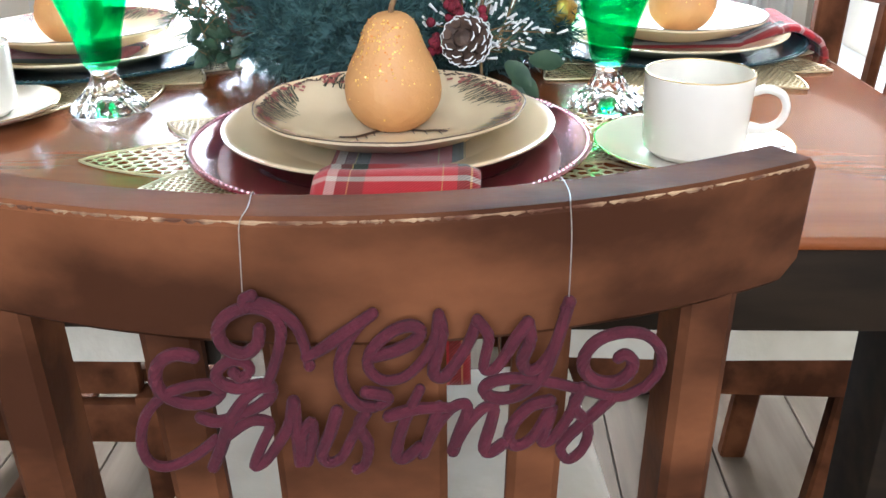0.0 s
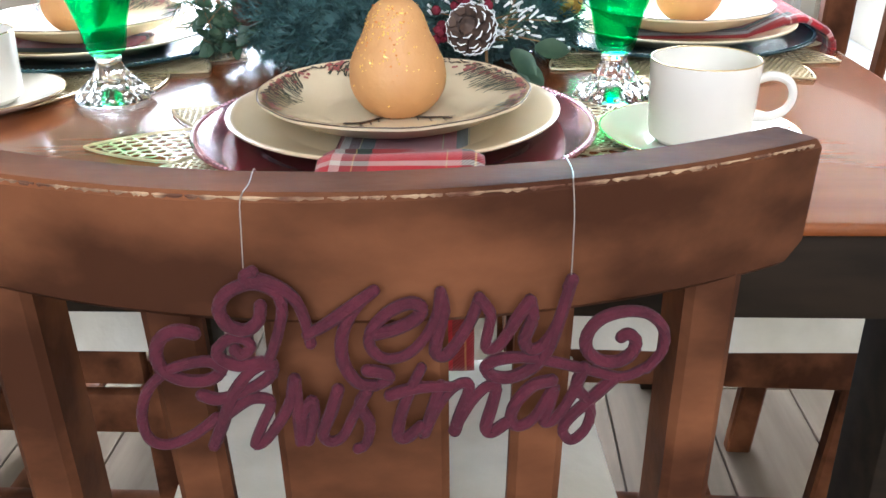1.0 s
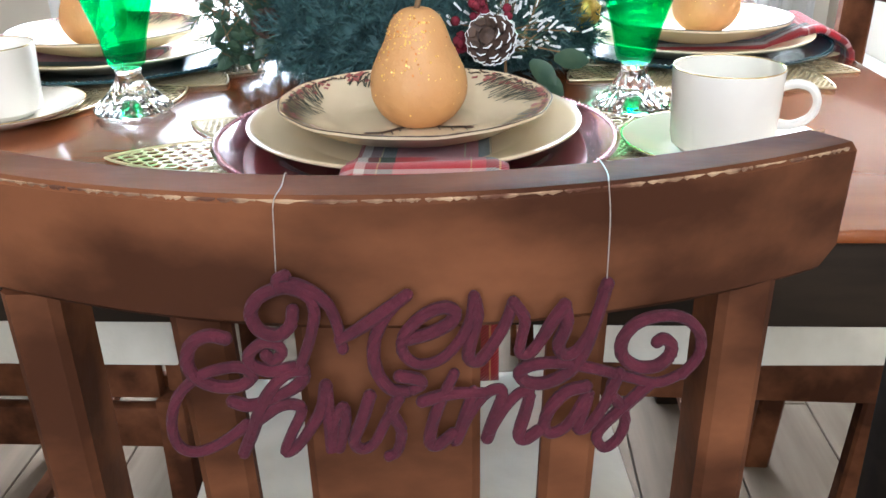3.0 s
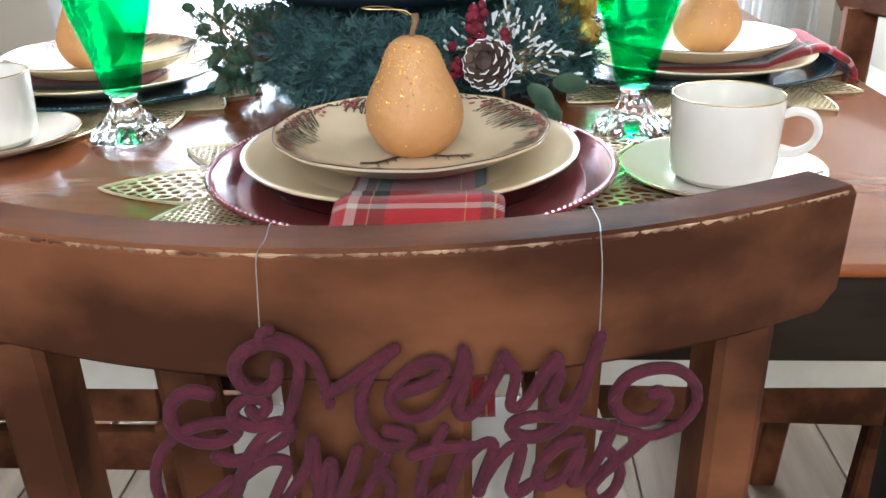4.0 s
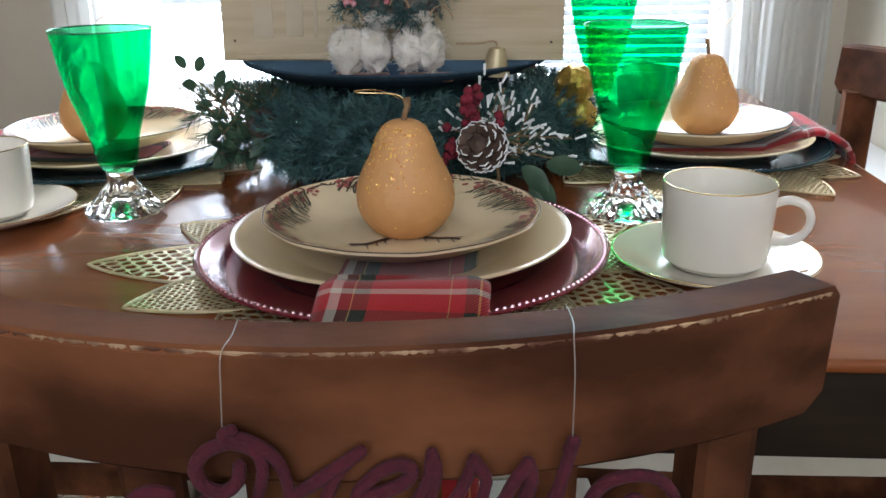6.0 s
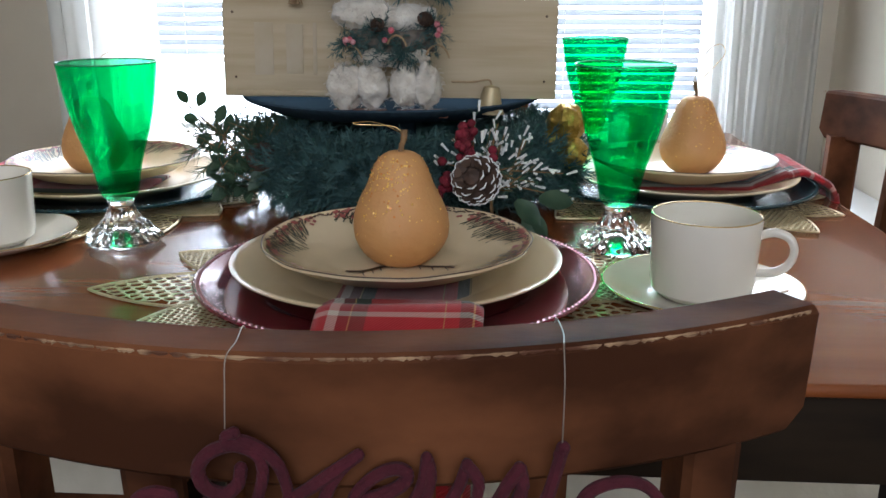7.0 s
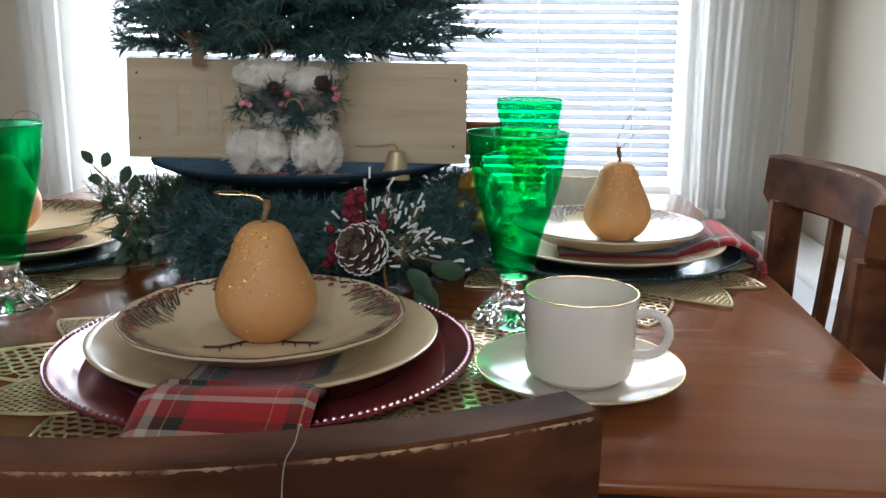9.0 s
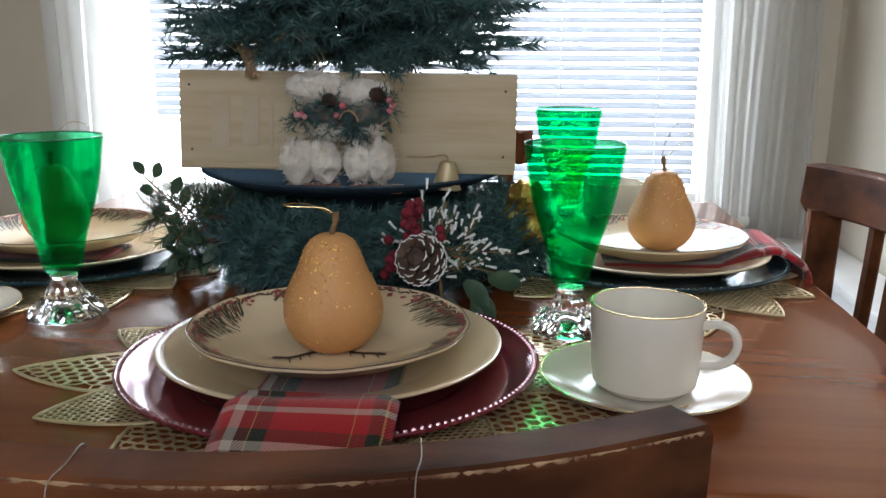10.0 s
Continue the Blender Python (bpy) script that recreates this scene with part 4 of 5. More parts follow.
# pedestal and raised plate
g = thing("cake_stand", pose(-0.037, 1.122, TOP), "dark blue glazed raised plate with ribbed rim amid greenery", "cake stand")
part("pedestal", Geo().lathe([(0.0004, 0), (0.070, 0), (0.068, 0.006), (0.040, 0.02), (0.026, 0.05), (0.026, 0.09), (0.036, 0.1072), (0.0004, 0.1075)], 48), BLUE_GLAZE, g)
prof = [(0.0004, 0.1075), (0.120, 0.1065), (0.140, 0.1085), (0.158, 0.1165), (0.170, 0.1215), (0.1722, 0.1240), (0.1700, 0.1255), (0.160, 0.1210), (0.147, 0.1150), (0.142, 0.1132), (0.0004, 0.113)]
def ribs(r, z, a):
    k = max(0.0, min(1.0, (r - 0.125) / 0.03))
    return r * (1 + 0.006 * k * math.cos(90 * a)), z
part("plate", Geo().lathe(prof, 360, ripple=ribs), BLUE_GLAZE, g)
PLATE_Z = TOP + 0.113

# small tree on the raised plate
def small_tree():
    rnd = random.Random(21)
    t = thing("small_tree", pose(-0.050, PY + 0.045, PLATE_Z), "small dark green artificial fir tree behind a wooden board", "tree")
    part("trunk", Geo().tube([(0, 0, 0), (0, 0, 0.30), (0, 0, 0.60)], [0.008, 0.007, 0.004], 10), NEEDLE, t)
    limbs, twigs = [], []
    for level in range(17):
        z = 0.140 + 0.028 * level
        reach = 0.200 * (1 - level / 19.0)
        count = 24 if level < 6 else 13
        for k in range(count):
            a = math.tau * (k + 0.5 * (level % 2)) / count + rnd.uniform(-0.12, 0.12)
            L = reach * rnd.uniform(0.80, 1.08)
            tilt = rnd.uniform(-0.16, 0.14)
            d = Vector((math.cos(a), math.sin(a), tilt)).normalized()
            s = Vector((0, 0, z + rnd.uniform(-0.012, 0.012)))
            limbs.append((s, d, L))
            for q in range(17):
                f = 0.12 + 0.88 * q / 16
                p = s + d * (L * f)
                sd = Vector((-math.sin(a), math.cos(a), 0)) * (1 if q % 2 else -1)
                dd = d * rnd.uniform(0.5, 1.0) + sd * rnd.uniform(0.3, 0.9) * (1 if q < 16 else 0.1) + Vector((0, 0, rnd.uniform(-0.4, 0.4)))
                if p.z > 0.125 and p.z - 0.02 > 0.105:
                    twigs.append((p, dd, rnd.uniform(0.026, 0.052) * (1.1 - 0.4 * f)))
    part("limb_mass", stem_geo(limbs, 0.0016), NEEDLE, t, "green wired limbs")["kind"] = "stuff"
    part("needles", needle_geo(twigs, 30, 0.021, 0.0021, 8), NEEDLE, t, soft=False)
    return t


small_tree()

# board that leans on the trunk
b = thing("wooden_board", pose(-0.0325, 1.0475, PLATE_Z + 0.0125, -5.0, 0.45, 2.2), "pale bare wooden board leaning on the small tree", "board")
part("panel", Geo().box(0, 0, 0.0535, 0.358, 0.011, 0.104, 0.0012), BOARD, b)
for x, z in ((-0.168, 0.090), (-0.166, 0.022), (0.167, 0.088), (0.166, 0.020)):
    g = Geo().lathe([(0.0003, 0.0), (0.0012, 0.0003), (0.0014, 0.0010), (0.0003, 0.0014)], 10, m=pose(x, -0.0053, z, 90, 0, 0))
    part("nail", g, CONE_BROWN, b, "small dark nail head")
for x, w, h in ((-0.135, 0.020, 0.055), (-0.102, 0.018, 0.052), (-0.080, 0.004, 0.055)):
    part("faded_bar", Geo().box(x, -0.0058, 0.052, w, 0.0012, h, 0.0003), BOARD_MARK, b, "faint faded paint bar")
part("split", Geo().box(-0.07, -0.0062, 0.0055, 0.19, 0.0022, 0.006, 0.001), BOARD, b, "lifted splinter along the lower edge")


def pine_cone(name, parent, c, axis, size, tips=True):
    """Scaled cone with its axis along the given direction."""
    rot = Vector(axis).to_track_quat("Z", "Y").to_matrix().to_4x4()
    base = Matrix.Translation(c) @ rot
    g, sn = Geo(), Geo()
    g.lathe([(0.0004, -0.5 * size), (0.22 * size, -0.4 * size), (0.28 * size, 0), (0.18 * size, 0.4 * size), (0.0004, 0.5 * size)], 12, m=base)
    for i in range(9):
        t = i / 8
        z = (-0.46 + 0.92 * t) * size
        r = (0.50 * math.sin(math.pi * (0.16 + 0.72 * (1 - t))) ** 0.7) * size
        n = 9 if t < 0.7 else 6
        for k in range(n):
            a = math.tau * (k + 0.5 * (i % 2)) / n
            o, w = Vector((math.cos(a), math.sin(a), 0)), Vector((-math.sin(a), math.cos(a), 0))
            up = Vector((0, 0, 1))
            p0, p1 = o * (0.22 * size) + up * z, o * r + up * (z + 0.10 * size)
            hw = 0.13 * size
            pts = [p0 - w * hw * 0.5, p0 + w * hw * 0.5, p1 + w * hw, p1 + o * 0.05 * size + up * 0.03 * size, p1 - w * hw]
            pts += [p + up * 0.035 * size for p in pts]
            pts = [base @ p for p in pts]
            g.add(pts, [(0, 1, 2, 3, 4), (5, 9, 8, 7, 6), (0, 5, 6, 1), (1, 6, 7, 2), (2, 7, 8, 3), (3, 8, 9, 4), (4, 9, 5, 0)])
            if tips:
                e = base @ (p1 + o * 0.02 * size + up * 0.035 * size)
                q = (base.to_3x3() @ w) * (0.105 * size)
                sn.tube([e - q, e + (base.to_3x3() @ o) * (0.035 * size), e + q], [0.012 * size, 0.030 * size, 0.012 * size], 5)
    cone = part(name, g, CONE_BROWN, parent, "brown pine cone", soft=False)
    if tips:
        part("frosting", sn, SNOW, cone, "white frosted scale tips")
    return cone


def berry_cluster(name, parent, c, spread, size, count, seed, material, label):
    rnd = random.Random(seed)
    for k in range(count):
        g = Geo().ball(Vector(c) + Vector((rnd.gauss(0, spread[0]), rnd.gauss(0, spread[1]), rnd.gauss(0, spread[2]))), size * rnd.uniform(0.8, 1.1), rough=0.1, rings=6, seg=9, freq=300)
        part(name, g, material, parent, label)


# frosted pick with a cone in front of the wreath
pk = thing("frosted_pick", pose(0.075, 0.905, TOP), "frosted pine pick with cone and red berries", "floral pick")
rnd = random.Random(31)
twigs, snow = [], Geo()
for k in range(28):
    a = rnd.uniform(-0.5, math.pi + 0.5)
    s = Vector((rnd.uniform(-0.015, 0.03), rnd.uniform(-0.005, 0.022), 0.066 + rnd.uniform(-0.012, 0.012)))
    d = Vector((math.cos(a) * 1.1, rnd.uniform(-0.15, 0.35), math.sin(a) * 0.8 + 0.1)).normalized()
    ln = rnd.uniform(0.026, 0.052)
    twigs.append((s, d, ln))
    for q in range(5):
        f = 0.45 + 0.13 * q
        p = s + d * (ln * f) + Vector((rnd.gauss(0, 0.004), rnd.gauss(0, 0.004), rnd.gauss(0, 0.004)))
        snow.tube([p, p + (d + Vector((rnd.uniform(-0.6, 0.6), rnd.uniform(-0.6, 0.6), rnd.uniform(-0.6, 0.6)))) * 0.0068], [0.0009, 0.0015], 5)
part("needles", needle_geo(twigs, 22, 0.017, 0.0011, 5), NEEDLE_LIGHT, pk, soft=False)
part("twig_mass", stem_geo(twigs, 0.0009), STEM, pk)["kind"] = "stuff"
part("stem", Geo().tube(smooth_path([(0.010, 0.030, 0.0), (0.006, 0.012, 0.030), (0.004, 0.004, 0.066)], 5), 0.0016, 6), STEM, pk)
part("frost", snow, SNOW, pk, "white flocked needle tips")
pine_cone("pine_cone", pk, (-0.006, -0.028, 0.071), (-0.35, -0.75, 0.45), 0.042)
berry_cluster("berry", pk, (-0.021, -0.010, 0.108), (0.0045, 0.004, 0.0105), 0.0044, 26, 1, BERRY_RED, "textured red berry")
berry_cluster("berry", pk, (-0.012, -0.008, 0.088), (0.008, 0.004, 0.006), 0.0044, 16, 2, BERRY_RED, "textured red berry")
berry_cluster("berry", pk, (-0.036, -0.012, 0.066), (0.006, 0.004, 0.006), 0.0044, 12, 3, BERRY_RED, "textured red berry")


def flat_leaf(g, base, d, length, wide, cup_amount=0.15):
    d = Vector(d).normalized()
    s = d.cross(Vector((0.1, 1, 0.15))).normalized()
    nrm = s.cross(d)
    n = 8
    for sgn in (0, 1):
        v, f = [], []
        for i in range(n + 1):
            t = i / n
            w = wide * math.sin(math.pi * min(1, 0.06 + t * 0.94)) ** 0.75
            c = Vector(base) + d * (length * t) + nrm * (0.0006 * sgn)
            v += [c - s * w / 2 + nrm * w * cup_amount, c, c + s * w / 2 + nrm * w * cup_amount]
        for i in range(n):
            for q in (0, 1):
                f.append((3 * i + q, 3 * i + q + 1, 3 * i + q + 4, 3 * i + q + 3))
        g.add(v, f)


# broad leaves by the pick
g = Geo()
for x, z, dx, dz in ((0.028, 0.048, 0.7, -0.6), (0.040, 0.040, 0.2, -0.9), (0.035, 0.035, 0.5, -0.35), (0.05, 0.05, 1, 0.0), (-0.03, 0.035, -0.8, -0.3), (0.015, 0.030, 0.1, -0.5)):
    flat_leaf(g, (x, -0.004, z), (dx, -0.4, dz), 0.034, 0.020)
part("broad_leaves", g, LEAF_GREEN, pk, "dark green broad leaves", soft=True)

# sprig with round leaves and long needles at the other side
sp = thing("greenery_sprig", pose(-0.222, 1.050, TOP), "green sprig with round leaves and long needles", "floral pick")
stems, lv = Geo(), Geo()
path = smooth_path([(0.03, 0.0, 0.050), (0.008, -0.004, 0.074), (-0.012, -0.006, 0.096), (-0.034, -0.004, 0.116)], 5)
stems.tube(path, 0.0010, 6)
for i, (dx, dz, L) in ((4, (-1, 0.05, 0.030)), (6, (0.35, 1, 0.034)), (8, (-1, -0.5, 0.026)), (9, (0.6, 1, 0.034)), (11, (-1, 0.15, 0.022)), (14, (-0.7, 1, 0.024)), (13, (0.5, 1, 0.026)), (2, (0.6, 1, 0.030))):
    p = path[i]
    d = Vector((dx, -0.15, dz)).normalized()
    stems.tube([p, p + d * 0.010], 0.0006, 5)
    flat_leaf(lv, p + d * 0.008, d, L * 0.72, 0.0125)
part("stem", stems, STEM, sp)
part("leaves", lv, LEAF_GREEN, sp, "round grey-green leaves", soft=True)
rnd = random.Random(51)
tw = []
for k in range(95):
    tw.append(((rnd.uniform(-0.015, 0.07), rnd.uniform(-0.01, 0.03), rnd.uniform(0.025, 0.090)), (rnd.uniform(-0.8, 1.0), rnd.uniform(-0.6, 0.3), rnd.uniform(-0.5, 1.0)), rnd.uniform(0.018, 0.035)))
for k in range(16):
    a = 0.35 + 1.5 * k / 15
    tw.append(((0.030 + 0.02 * math.cos(a), rnd.uniform(-0.004, 0.012), 0.060 + rnd.uniform(-0.01, 0.015)), (math.cos(a) * 0.9, -0.1, math.sin(a)), rnd.uniform(0.030, 0.046)))
part("needles", needle_geo(tw, 30, 0.030, 0.0012, 6), NEEDLE_LIGHT, sp, soft=False)
part("twig_mass", stem_geo(tw, 0.0009), STEM, sp)["kind"] = "stuff"
g = Geo()
for k in range(34):
    flat_leaf(g, (rnd.uniform(-0.01, 0.06), rnd.uniform(-0.016, 0.01), rnd.uniform(0.022, 0.068)), (rnd.uniform(-1, 1), rnd.uniform(-0.8, 0), rnd.uniform(-0.8, 0.6)), 0.024, 0.013)
part("broad_leaves", g, LEAF_GREEN, sp, "dark green broad leaves")
pine_cone("pine_cone", sp, (0.045, -0.006, 0.060), (0.2, -0.9, 0.3), 0.032, tips=False)

# gold ornament beside the wreath
go = thing("gold_ornament", pose(0.160, 1.055, TOP), "crinkled gold foil bauble cluster tucked in the wreath", "ornament")
for x, y, z, r in ((0, 0, 0.100, 0.021), (0.006, -0.008, 0.070, 0.017), (-0.016, -0.006, 0.082, 0.012)):
    part("bauble", Geo().ball((x, y, z), r, rough=0.22, rings=14, seg=20, freq=130), GOLD_FOIL, go)
part("wire", Geo().tube(smooth_path([(-0.02, 0.03, 0.03), (-0.008, 0.012, 0.06), (0, 0, 0.090)], 5), 0.0014, 6), STEM, go)

# fluffy cotton ornament on the raised plate
ft = thing("cotton_ornament", pose(-0.026, 0.996, PLATE_Z + 0.0006), "fluffy white cotton ornament with cones and twine", "ornament")
for x in (-0.033, 0.033):
    part("runner", Geo().box(x, 0, 0.0035, 0.056, 0.030, 0.006, 0.002), RUNNER, ft, "red-brown wooden runner")
def fluff(name, c, r, squash, seed):
    rnd = random.Random(seed)
    body = part(name, Geo().ball(c, r, squash, 0.30, 26, 36, 85), COTTON, ft, "fluffy white cotton wool")
    g = Geo()
    for k in range(700):
        a, t = rnd.uniform(0, math.tau), math.acos(rnd.uniform(-1, 1))
        d = Vector((math.sin(t) * math.cos(a), math.sin(t) * math.sin(a), math.cos(t)))
        p = Vector(c) + Vector((d.x * squash[0], d.y * squash[1], d.z * squash[2])) * r * 0.98
        w = Vector((rnd.gauss(0, 0.5), rnd.gauss(0, 0.5), rnd.gauss(0, 0.5)))
        g.tube([p, p + (d * 0.5 + w) * 0.0016, p + (d * 0.3 + w * 2.0) * 0.0026], [0.00022, 0.00022, 0.00015], 3)
    part("fibre_fuzz", g, COTTON, body)["kind"] = "stuff"
for x, r, sq in ((-0.046, 0.021, (0.85, 0.8, 1.15)), (-0.019, 0.020, (0.80, 0.8, 1.10)), (0.016, 0.019, (0.80, 0.8, 1.15)), (0.038, 0.019, (0.75, 0.8, 1.15))):
    fluff("cotton_tuft", (x, 0, 0.031), r, sq, 1 + int(x * 1000))
fluff("cotton_tuft", (-0.028, 0.012, 0.103), 0.024, (1.30, 0.7, 0.66), 3)
fluff("cotton_tuft", (0.018, 0.012, 0.098), 0.023, (1.3, 0.7, 0.64), 4)
fluff("cotton_tuft", (0.000, 0.010, 0.062), 0.020, (2.0, 0.6, 0.60), 5)
part("dark_wrap", Geo().ball((0.004, 0.008, 0.076), 0.032, (1.50, 0.45, 0.42), 0.40, 20, 30, 75), mat("grey_wool", (0.10, 0.085, 0.075), (0.24, 0.20, 0.165), rough=1.0, scale=120, bump=1.0), ft, "brown-grey woolly middle")
rnd = random.Random(60)
tw = [((rnd.uniform(-0.045, 0.05), rnd.uniform(-0.010, -0.004), rnd.uniform(0.052, 0.088)), (rnd.uniform(-1, 1), rnd.uniform(-1.0, -0.1), rnd.uniform(-1, 1)), rnd.uniform(0.006, 0.014)) for _ in range(70)]
part("needles", needle_geo(tw, 16, 0.008, 0.0008, 9), NEEDLE, ft, "tiny dark green needles", soft=False)
rnd = random.Random(61)
for c, seed, spots in (((-0.042, -0.012, 0.078), 1, 4), ((-0.006, -0.014, 0.088), 2, 2), ((0.046, -0.012, 0.090), 3, 3), ((0.014, -0.012, 0.066), 4, 0)):
    tw = [(Vector(c), (rnd.uniform(-1, 1), rnd.uniform(-0.8, 0.1), rnd.uniform(-1.0, 0.8)), rnd.uniform(0.014, 0.026)) for _ in range(22)]
    part("needles", needle_geo(tw, 20, 0.010, 0.0010, seed), NEEDLE, ft, "tiny dark green needles", soft=False)
    if spots:
        berry_cluster("frosted_berry", ft, (c[0] + 0.004, c[1] - 0.010, c[2] - 0.002), (0.003, 0.002, 0.005), 0.0032, spots, seed, PINK_BERRY, "frosted pink-red berry")
pine_cone("pine_cone", ft, (-0.010, -0.022, 0.092), (0.6, -0.6, 0.5), 0.013, tips=False)
pine_cone("pine_cone", ft, (0.040, -0.022, 0.098), (-0.7, -0.6, 0.3), 0.014, tips=False)
for c, r in (((-0.036, -0.020, 0.058), 0.011), ((0.010, -0.022, 0.070), 0.010), ((0.050, -0.018, 0.058), 0.012)):
    pts = [(c[0] + r * math.cos(t), c[1] - 0.003 * math.sin(2 * t), c[2] + 1.3 * r * math.sin(t)) for t in [0.2 + 2.6 * q / 12 for q in range(13)]]
    part("twine", Geo().tube(pts, 0.0010, 6), JUTE, ft, "short loop of jute twine")

# bell
bl = thing("bell", pose(0.076, 1.022, PLATE_Z + 0.001, 0, 4, 0), "small dull brass bell with twine on the raised plate", "bell")
prof = [(0.0145, 0.0), (0.0155, 0.001), (0.0135, 0.006), (0.0115, 0.014), (0.0100, 0.022), (0.0080, 0.028), (0.0004, 0.030), (0.0004, 0.029), (0.0072, 0.0268), (0.0092, 0.021), (0.0106, 0.014), (0.0126, 0.006), (0.0145, 0.0)]
part("shell", Geo().lathe(prof, 40), BRASS, bl)
part("clapper", Geo().ball((0, 0, 0.006), 0.0032).tube([(0, 0, 0.006), (0, 0, 0.028)], 0.0006, 5), BRASS, bl)
part("twine", Geo().tube(smooth_path([(0, 0, 0.0295), (-0.004, -0.002, 0.035), (-0.020, -0.004, 0.032), (-0.042, -0.008, 0.031)], 6), 0.0011, 6), JUTE, bl)

# jute bow behind the board
jb = thing("jute_bow", pose(-0.130, 1.034, PLATE_Z + 0.124), "frayed jute twine bow on top of the board", "bow")
rnd = random.Random(71)
for k in range(3):
    g = Geo()
    r = 0.016 + 0.006 * k
    g.tube(smooth_path([(0.0, 0, 0.0), (0.012 + r, 0.004, 0.026 + 0.005 * k), (0.032 + r, 0.002, 0.030), (0.050 + r, 0, 0.008), (0.046 + r, -0.004, -0.010)], 6), 0.0009, 6)
    part("loop", g, JUTE, jb)
g = Geo()
for k in range(60):
    d = Vector((rnd.gauss(-0.2, 0.35), rnd.gauss(-0.1, 0.25), 1))
    g.tube([(rnd.gauss(0, 0.003), 0, -0.012), (rnd.gauss(0, 0.004), 0, 0.004), tuple(d * rnd.uniform(0.016, 0.028))], [0.0009, 0.0007, 0.0003], 3)
part("frayed_end", g, JUTE, jb)

# ---- hanging sign on the near chair ----
sign = thing("hanging_sign", pose(0.038, 0.4012, 0.768, 0, 0, 6.3), "burgundy felt script sign hung on the chair back", "sign")
g = Geo()


def script_stroke(points):
    """One rounded pen stroke of the lettering, in millimetres across and up."""
    k = len(g.v)
    def place(x, z):
        sag = max(0.0, z - 10) * (0.11 - 0.00038 * (x + 59))
        return 0.001032 * x + 0.0015, 0.0006 * math.sin(k * 1.7), 0.00103 * z - 0.0000765 * x - 0.0050 - 0.001 * sag
    pts = smooth_path([place(x, z) for x, z in points], 6)
    c = len(pts)
    rad = [0.0028 + 0.0003 * math.sin(5.0 * i / c + k) for i in range(c)]
    g.tube(pts, rad, 8)
    g.ball(pts[0], rad[0] * 1.02, rings=6, seg=8).ball(pts[-1], rad[-1] * 1.02, rings=6, seg=8)


script_stroke([(-54.5, 50.3), (-56.1, 42.2), (-61.9, 37.2), (-68.8, 40.2), (-71.3, 48.8), (-66.7, 57.3), (-56.9, 61.6), (-47.9, 57.5), (-45.9, 49.0), (-47.9, 38.2), (-51.3, 27.1), (-54.6, 18.5)])  # M curl
script_stroke([(-58.5, 64.2), (-49.9, 61.6), (-41.2, 54.4), (-37.4, 43.8), (-35.6, 30.1)])  # M slope
script_stroke([(-36.6, 35.6), (-29.3, 40.6), (-20.5, 48.0), (-8.2, 58.6)])  # M rise
script_stroke([(-10.7, 56.0), (-18.3, 45.3), (-22.6, 33.0), (-22.3, 19.0), (-16.8, 9.0), (-9.5, 7.6)])  # M leg
script_stroke([(-12.7, 16.2), (-5.5, 14.9), (-3.2, 12.1), (-7.0, 9.1)])  # flourish
script_stroke([(-8.2, 35.9), (0.3, 38.8), (8.7, 44.2), (11.2, 49.6), (6.6, 52.2), (-1.7, 48.2), (-9.7, 38.6), (-10.9, 29.0), (-5.2, 22.9), (3.3, 24.4), (10.7, 32.0), (16.9, 44.3), (19.0, 57.6)])  # e
script_stroke([(19.0, 57.6), (20.5, 48.4), (17.9, 36.2), (16.6, 26.5), (20.9, 24.6), (26.2, 32.2), (32.1, 44.5), (35.1, 55.1)])  # r
script_stroke([(35.1, 55.1), (39.8, 47.2), (38.5, 36.5), (38.0, 29.6), (42.3, 29.7), (46.9, 36.6), (51.4, 46.0), (56.3, 54.0)])  # r
script_stroke([(56.3, 54.0), (57.7, 44.8), (54.5, 33.9), (57.0, 28.5), (62.8, 31.3), (69.3, 44.9), (73.1, 61.9)])  # y bowl
script_stroke([(73.1, 61.9), (69.3, 44.9), (65.2, 29.9), (59.6, 20.1), (50.2, 13.7), (41.7, 13.6), (38.1, 18.4), (42.9, 22.7), (54.7, 24.2), (69.1, 21.6), (83.5, 17.6), (98.0, 14.4), (108.3, 19.4)])  # y tail
script_stroke([(108.3, 19.4), (114.5, 29.2), (114.2, 40.0), (107.1, 47.9), (96.7, 49.1), (86.6, 45.1), (81.3, 37.0), (81.7, 28.8), (88.0, 23.3), (96.2, 23.4), (101.7, 28.5), (102.4, 34.5), (98.7, 37.7), (96.0, 35.8)])  # scroll
script_stroke([(-82.7, 35.1), (-89.8, 36.4), (-96.5, 32.1), (-99.4, 23.6), (-97.7, 15.0), (-89.8, 9.3), (-79.8, 9.5), (-73.7, 14.8), (-77.3, 19.6), (-86.1, 18.7), (-96.7, 13.6), (-105.8, 3.2), (-109.9, -10.5), (-108.3, -21.3), (-100.9, -24.3), (-89.9, -19.4), (-78.5, -9.9)])  # C
script_stroke([(-67.2, 26.3), (-64.6, 23.5), (-60.5, 27.5), (-62.5, 32.0), (-68.5, 32.5), (-74.0, 26.8), (-73.5, 21.1), (-66.5, 17.8), (-56.5, 19.6)])  # C curl
script_stroke([(-52.2, 18.6), (-57.9, 17.9), (-64.7, 11.2), (-70.9, 0.8), (-76.3, -13.0), (-81.0, -23.9)])  # h stem
script_stroke([(-52.2, 18.6), (-53.4, 12.8), (-60.2, 6.8), (-69.4, 2.6)])  # h loop
script_stroke([(-83.3, 2.0), (-76.0, 0.1), (-65.5, 3.8)])  # h bar
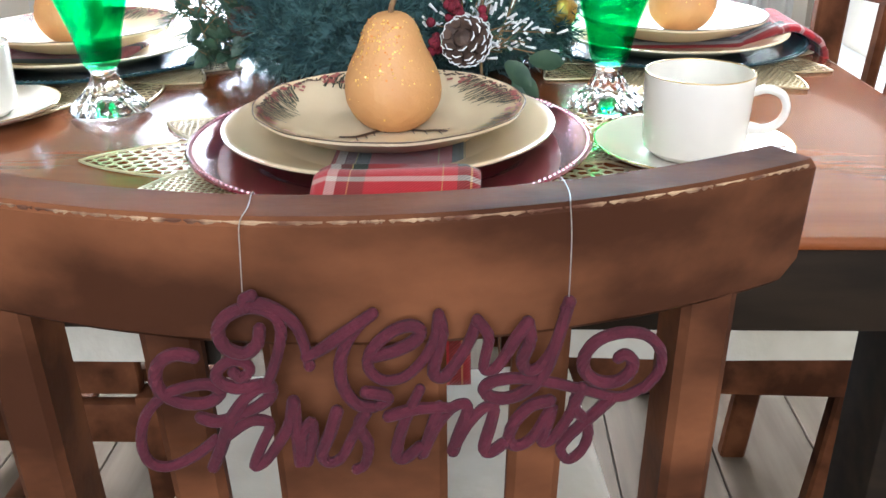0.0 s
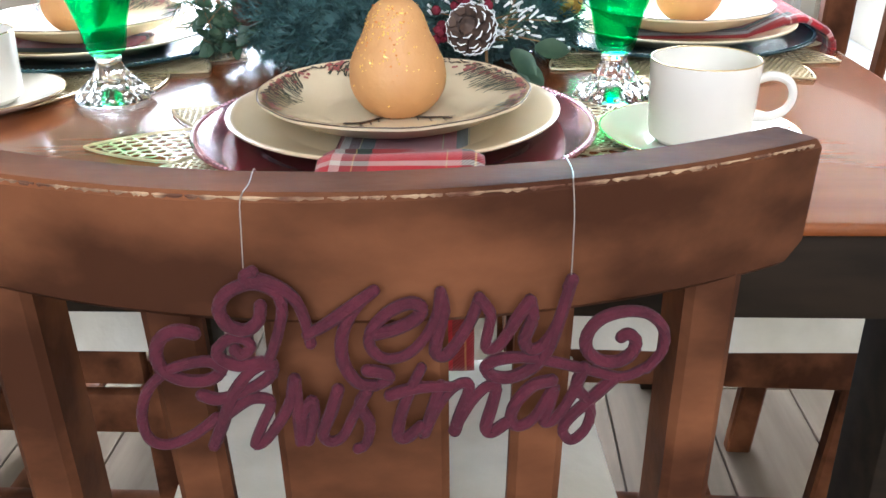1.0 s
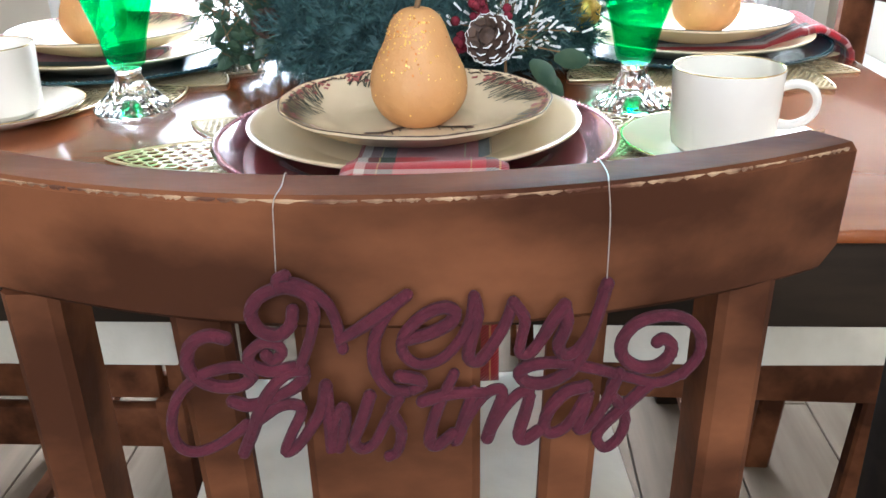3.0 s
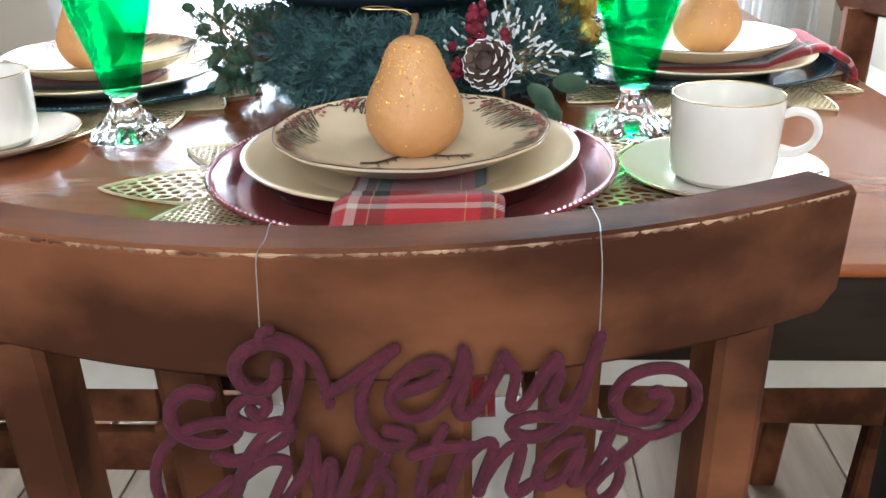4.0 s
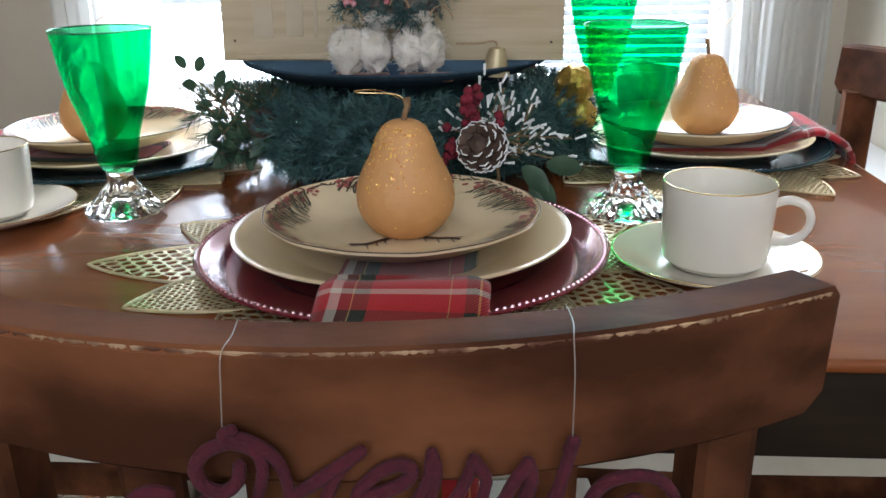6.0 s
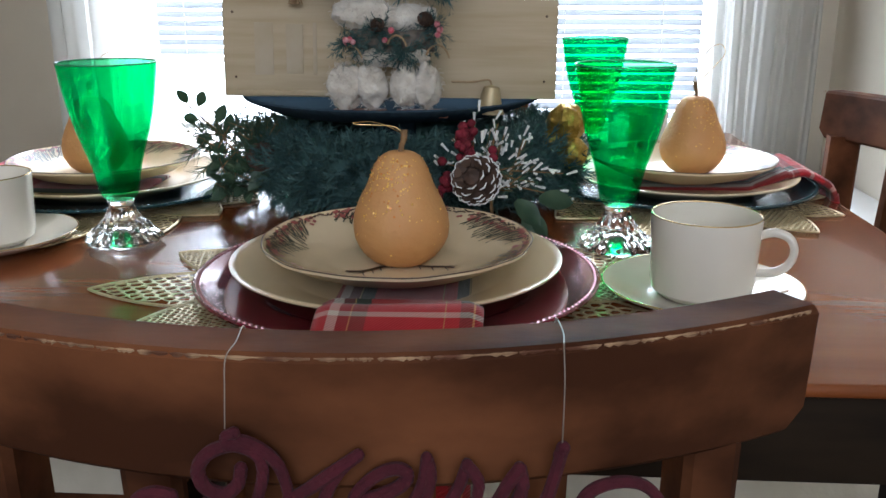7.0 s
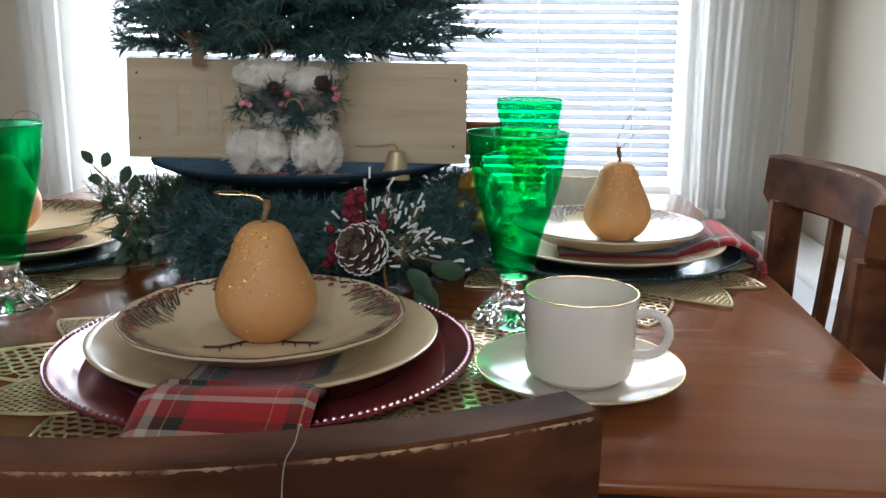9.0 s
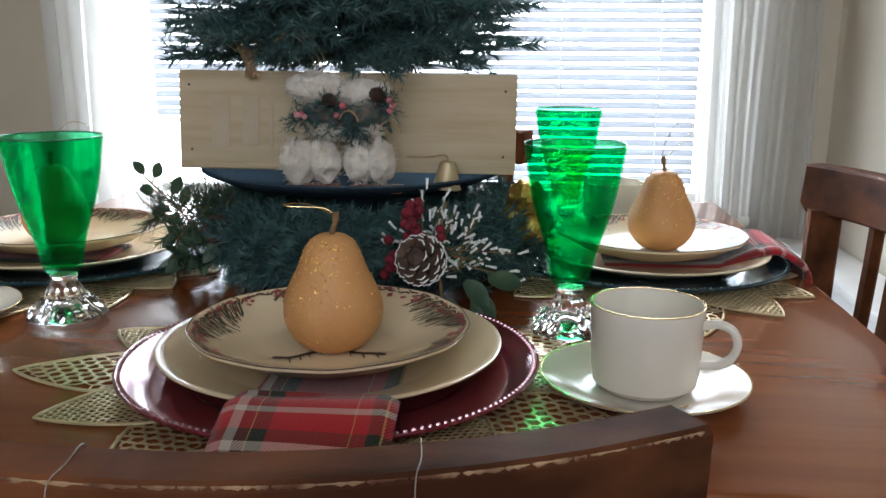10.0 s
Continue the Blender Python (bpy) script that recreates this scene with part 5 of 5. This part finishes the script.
script_stroke([(-73.0, -6.8), (-63.4, 0.3), (-55.9, 0.4), (-55.0, -3.5), (-59.2, -12.7), (-63.4, -23.6), (-57.9, -20.4), (-50.6, -9.5), (-46.0, -0.3), (-43.8, 10.0)])  # h arch
script_stroke([(-43.8, 10.0), (-43.6, -1.8), (-43.4, -23.2), (-41.7, -9.3), (-37.2, -0.2), (-36.6, -7.7), (-40.2, -21.6)])  # r
script_stroke([(-25.6, 5.9), (-28.8, -4.5), (-33.4, -16.8), (-30.5, -21.4), (-24.7, -18.2), (-18.9, -5.9), (-13.3, 4.6)])  # i
script_stroke([(-13.3, 4.6), (-16.7, -2.8), (-12.9, -11.8), (-14.8, -22.7), (-18.8, -25.9)])  # s
script_stroke([(10.4, 18.0), (5.1, 4.9), (1.0, -7.0), (-0.6, -17.7), (3.1, -19.2), (9.6, -13.0)])  # t
script_stroke([(-3.5, 3.3), (8.9, 7.3), (23.5, 8.1)])  # t bar
script_stroke([(18.7, 8.0), (14.8, -3.8), (10.7, -18.5), (16.0, -5.3), (23.5, 6.7), (29.6, 9.7), (30.8, 5.3), (27.1, -6.6), (24.5, -15.7)])  # m
script_stroke([(25.8, -11.2), (32.1, 0.9), (38.1, 8.3), (42.5, 8.4), (41.1, -0.4), (38.3, -12.4), (40.8, -15.5), (46.9, -10.8)])  # m
script_stroke([(67.1, 11.7), (58.7, 8.7), (51.7, -0.2), (49.4, -9.2), (53.2, -12.8), (60.4, -7.5), (68.4, 8.8), (66.4, -3.0), (64.2, -10.5), (69.1, -8.9), (75.9, 3.1), (81.1, 19.0)])  # a
script_stroke([(81.1, 19.0), (78.0, 8.9), (83.2, 1.8), (85.3, -5.6), (82.9, -14.7), (77.0, -20.3), (73.0, -14.9), (76.4, -7.3), (84.4, 1.8), (94.5, 13.5)])  # s
script_stroke([(-58.7, 62.1), (-59.2, 66.2), (-56.2, 67.8)])  # hook
script_stroke([(72.1, 60.6), (73.7, 63.9)])  # hook
part("lettering", g, FELT, sign, "Merry Christmas in burgundy script")
for x, zt in ((-0.0600, 0.0645), (0.0770, 0.0535)):
    X = 0.038 + x
    back = 0.402 + 0.02 * X + 1.25 * X * X - 0.4012 - 0.1104 * x
    pts = [(x, 0.0, zt), (x + 0.0005, min(back, 0.004) - 0.0015, 0.080), (x + 0.001, back - 0.0012, 0.0925), (x + 0.003, back + 0.012, 0.0942), (x + 0.003, back + 0.030, 0.0940), (x + 0.004, back + 0.034, 0.086)]
    part("wire", Geo().tube(smooth_path(pts, 5), 0.0003, 6), WIRE, sign, "thin silver hanging wire")


# ---- floor planks ----
floor_ob = single("floor", Geo().box(-0.6, 0.42, -0.055, 3.6, 4.4, 0.09, 0), UNDERFLOOR, pose(0, 0, 0), "grey-brown wooden plank floor under the table", "floor", "structure", soft=False)
plank_mesh = mesh_of("plank", Geo().box(0, 0, -0.005, 0.177, 1.197, 0.010, 0.0015, segments=1), PLANK, soft=False)
row = 0
x = -2.11
while x < 0.95:
    y = -1.6 + (0.41 * row) % 1.2
    while y - 0.6 < 2.42:
        low, high = max(y - 0.6, -1.6), min(y + 0.6, 2.44)
        pl = new("plank", plank_mesh)
        pl.parent = floor_ob
        pl.location = (x, (low + high) / 2, 0)
        pl.scale = (1, (high - low) / 1.2, 1)
        y += 1.2
    x += 0.18
    row += 1
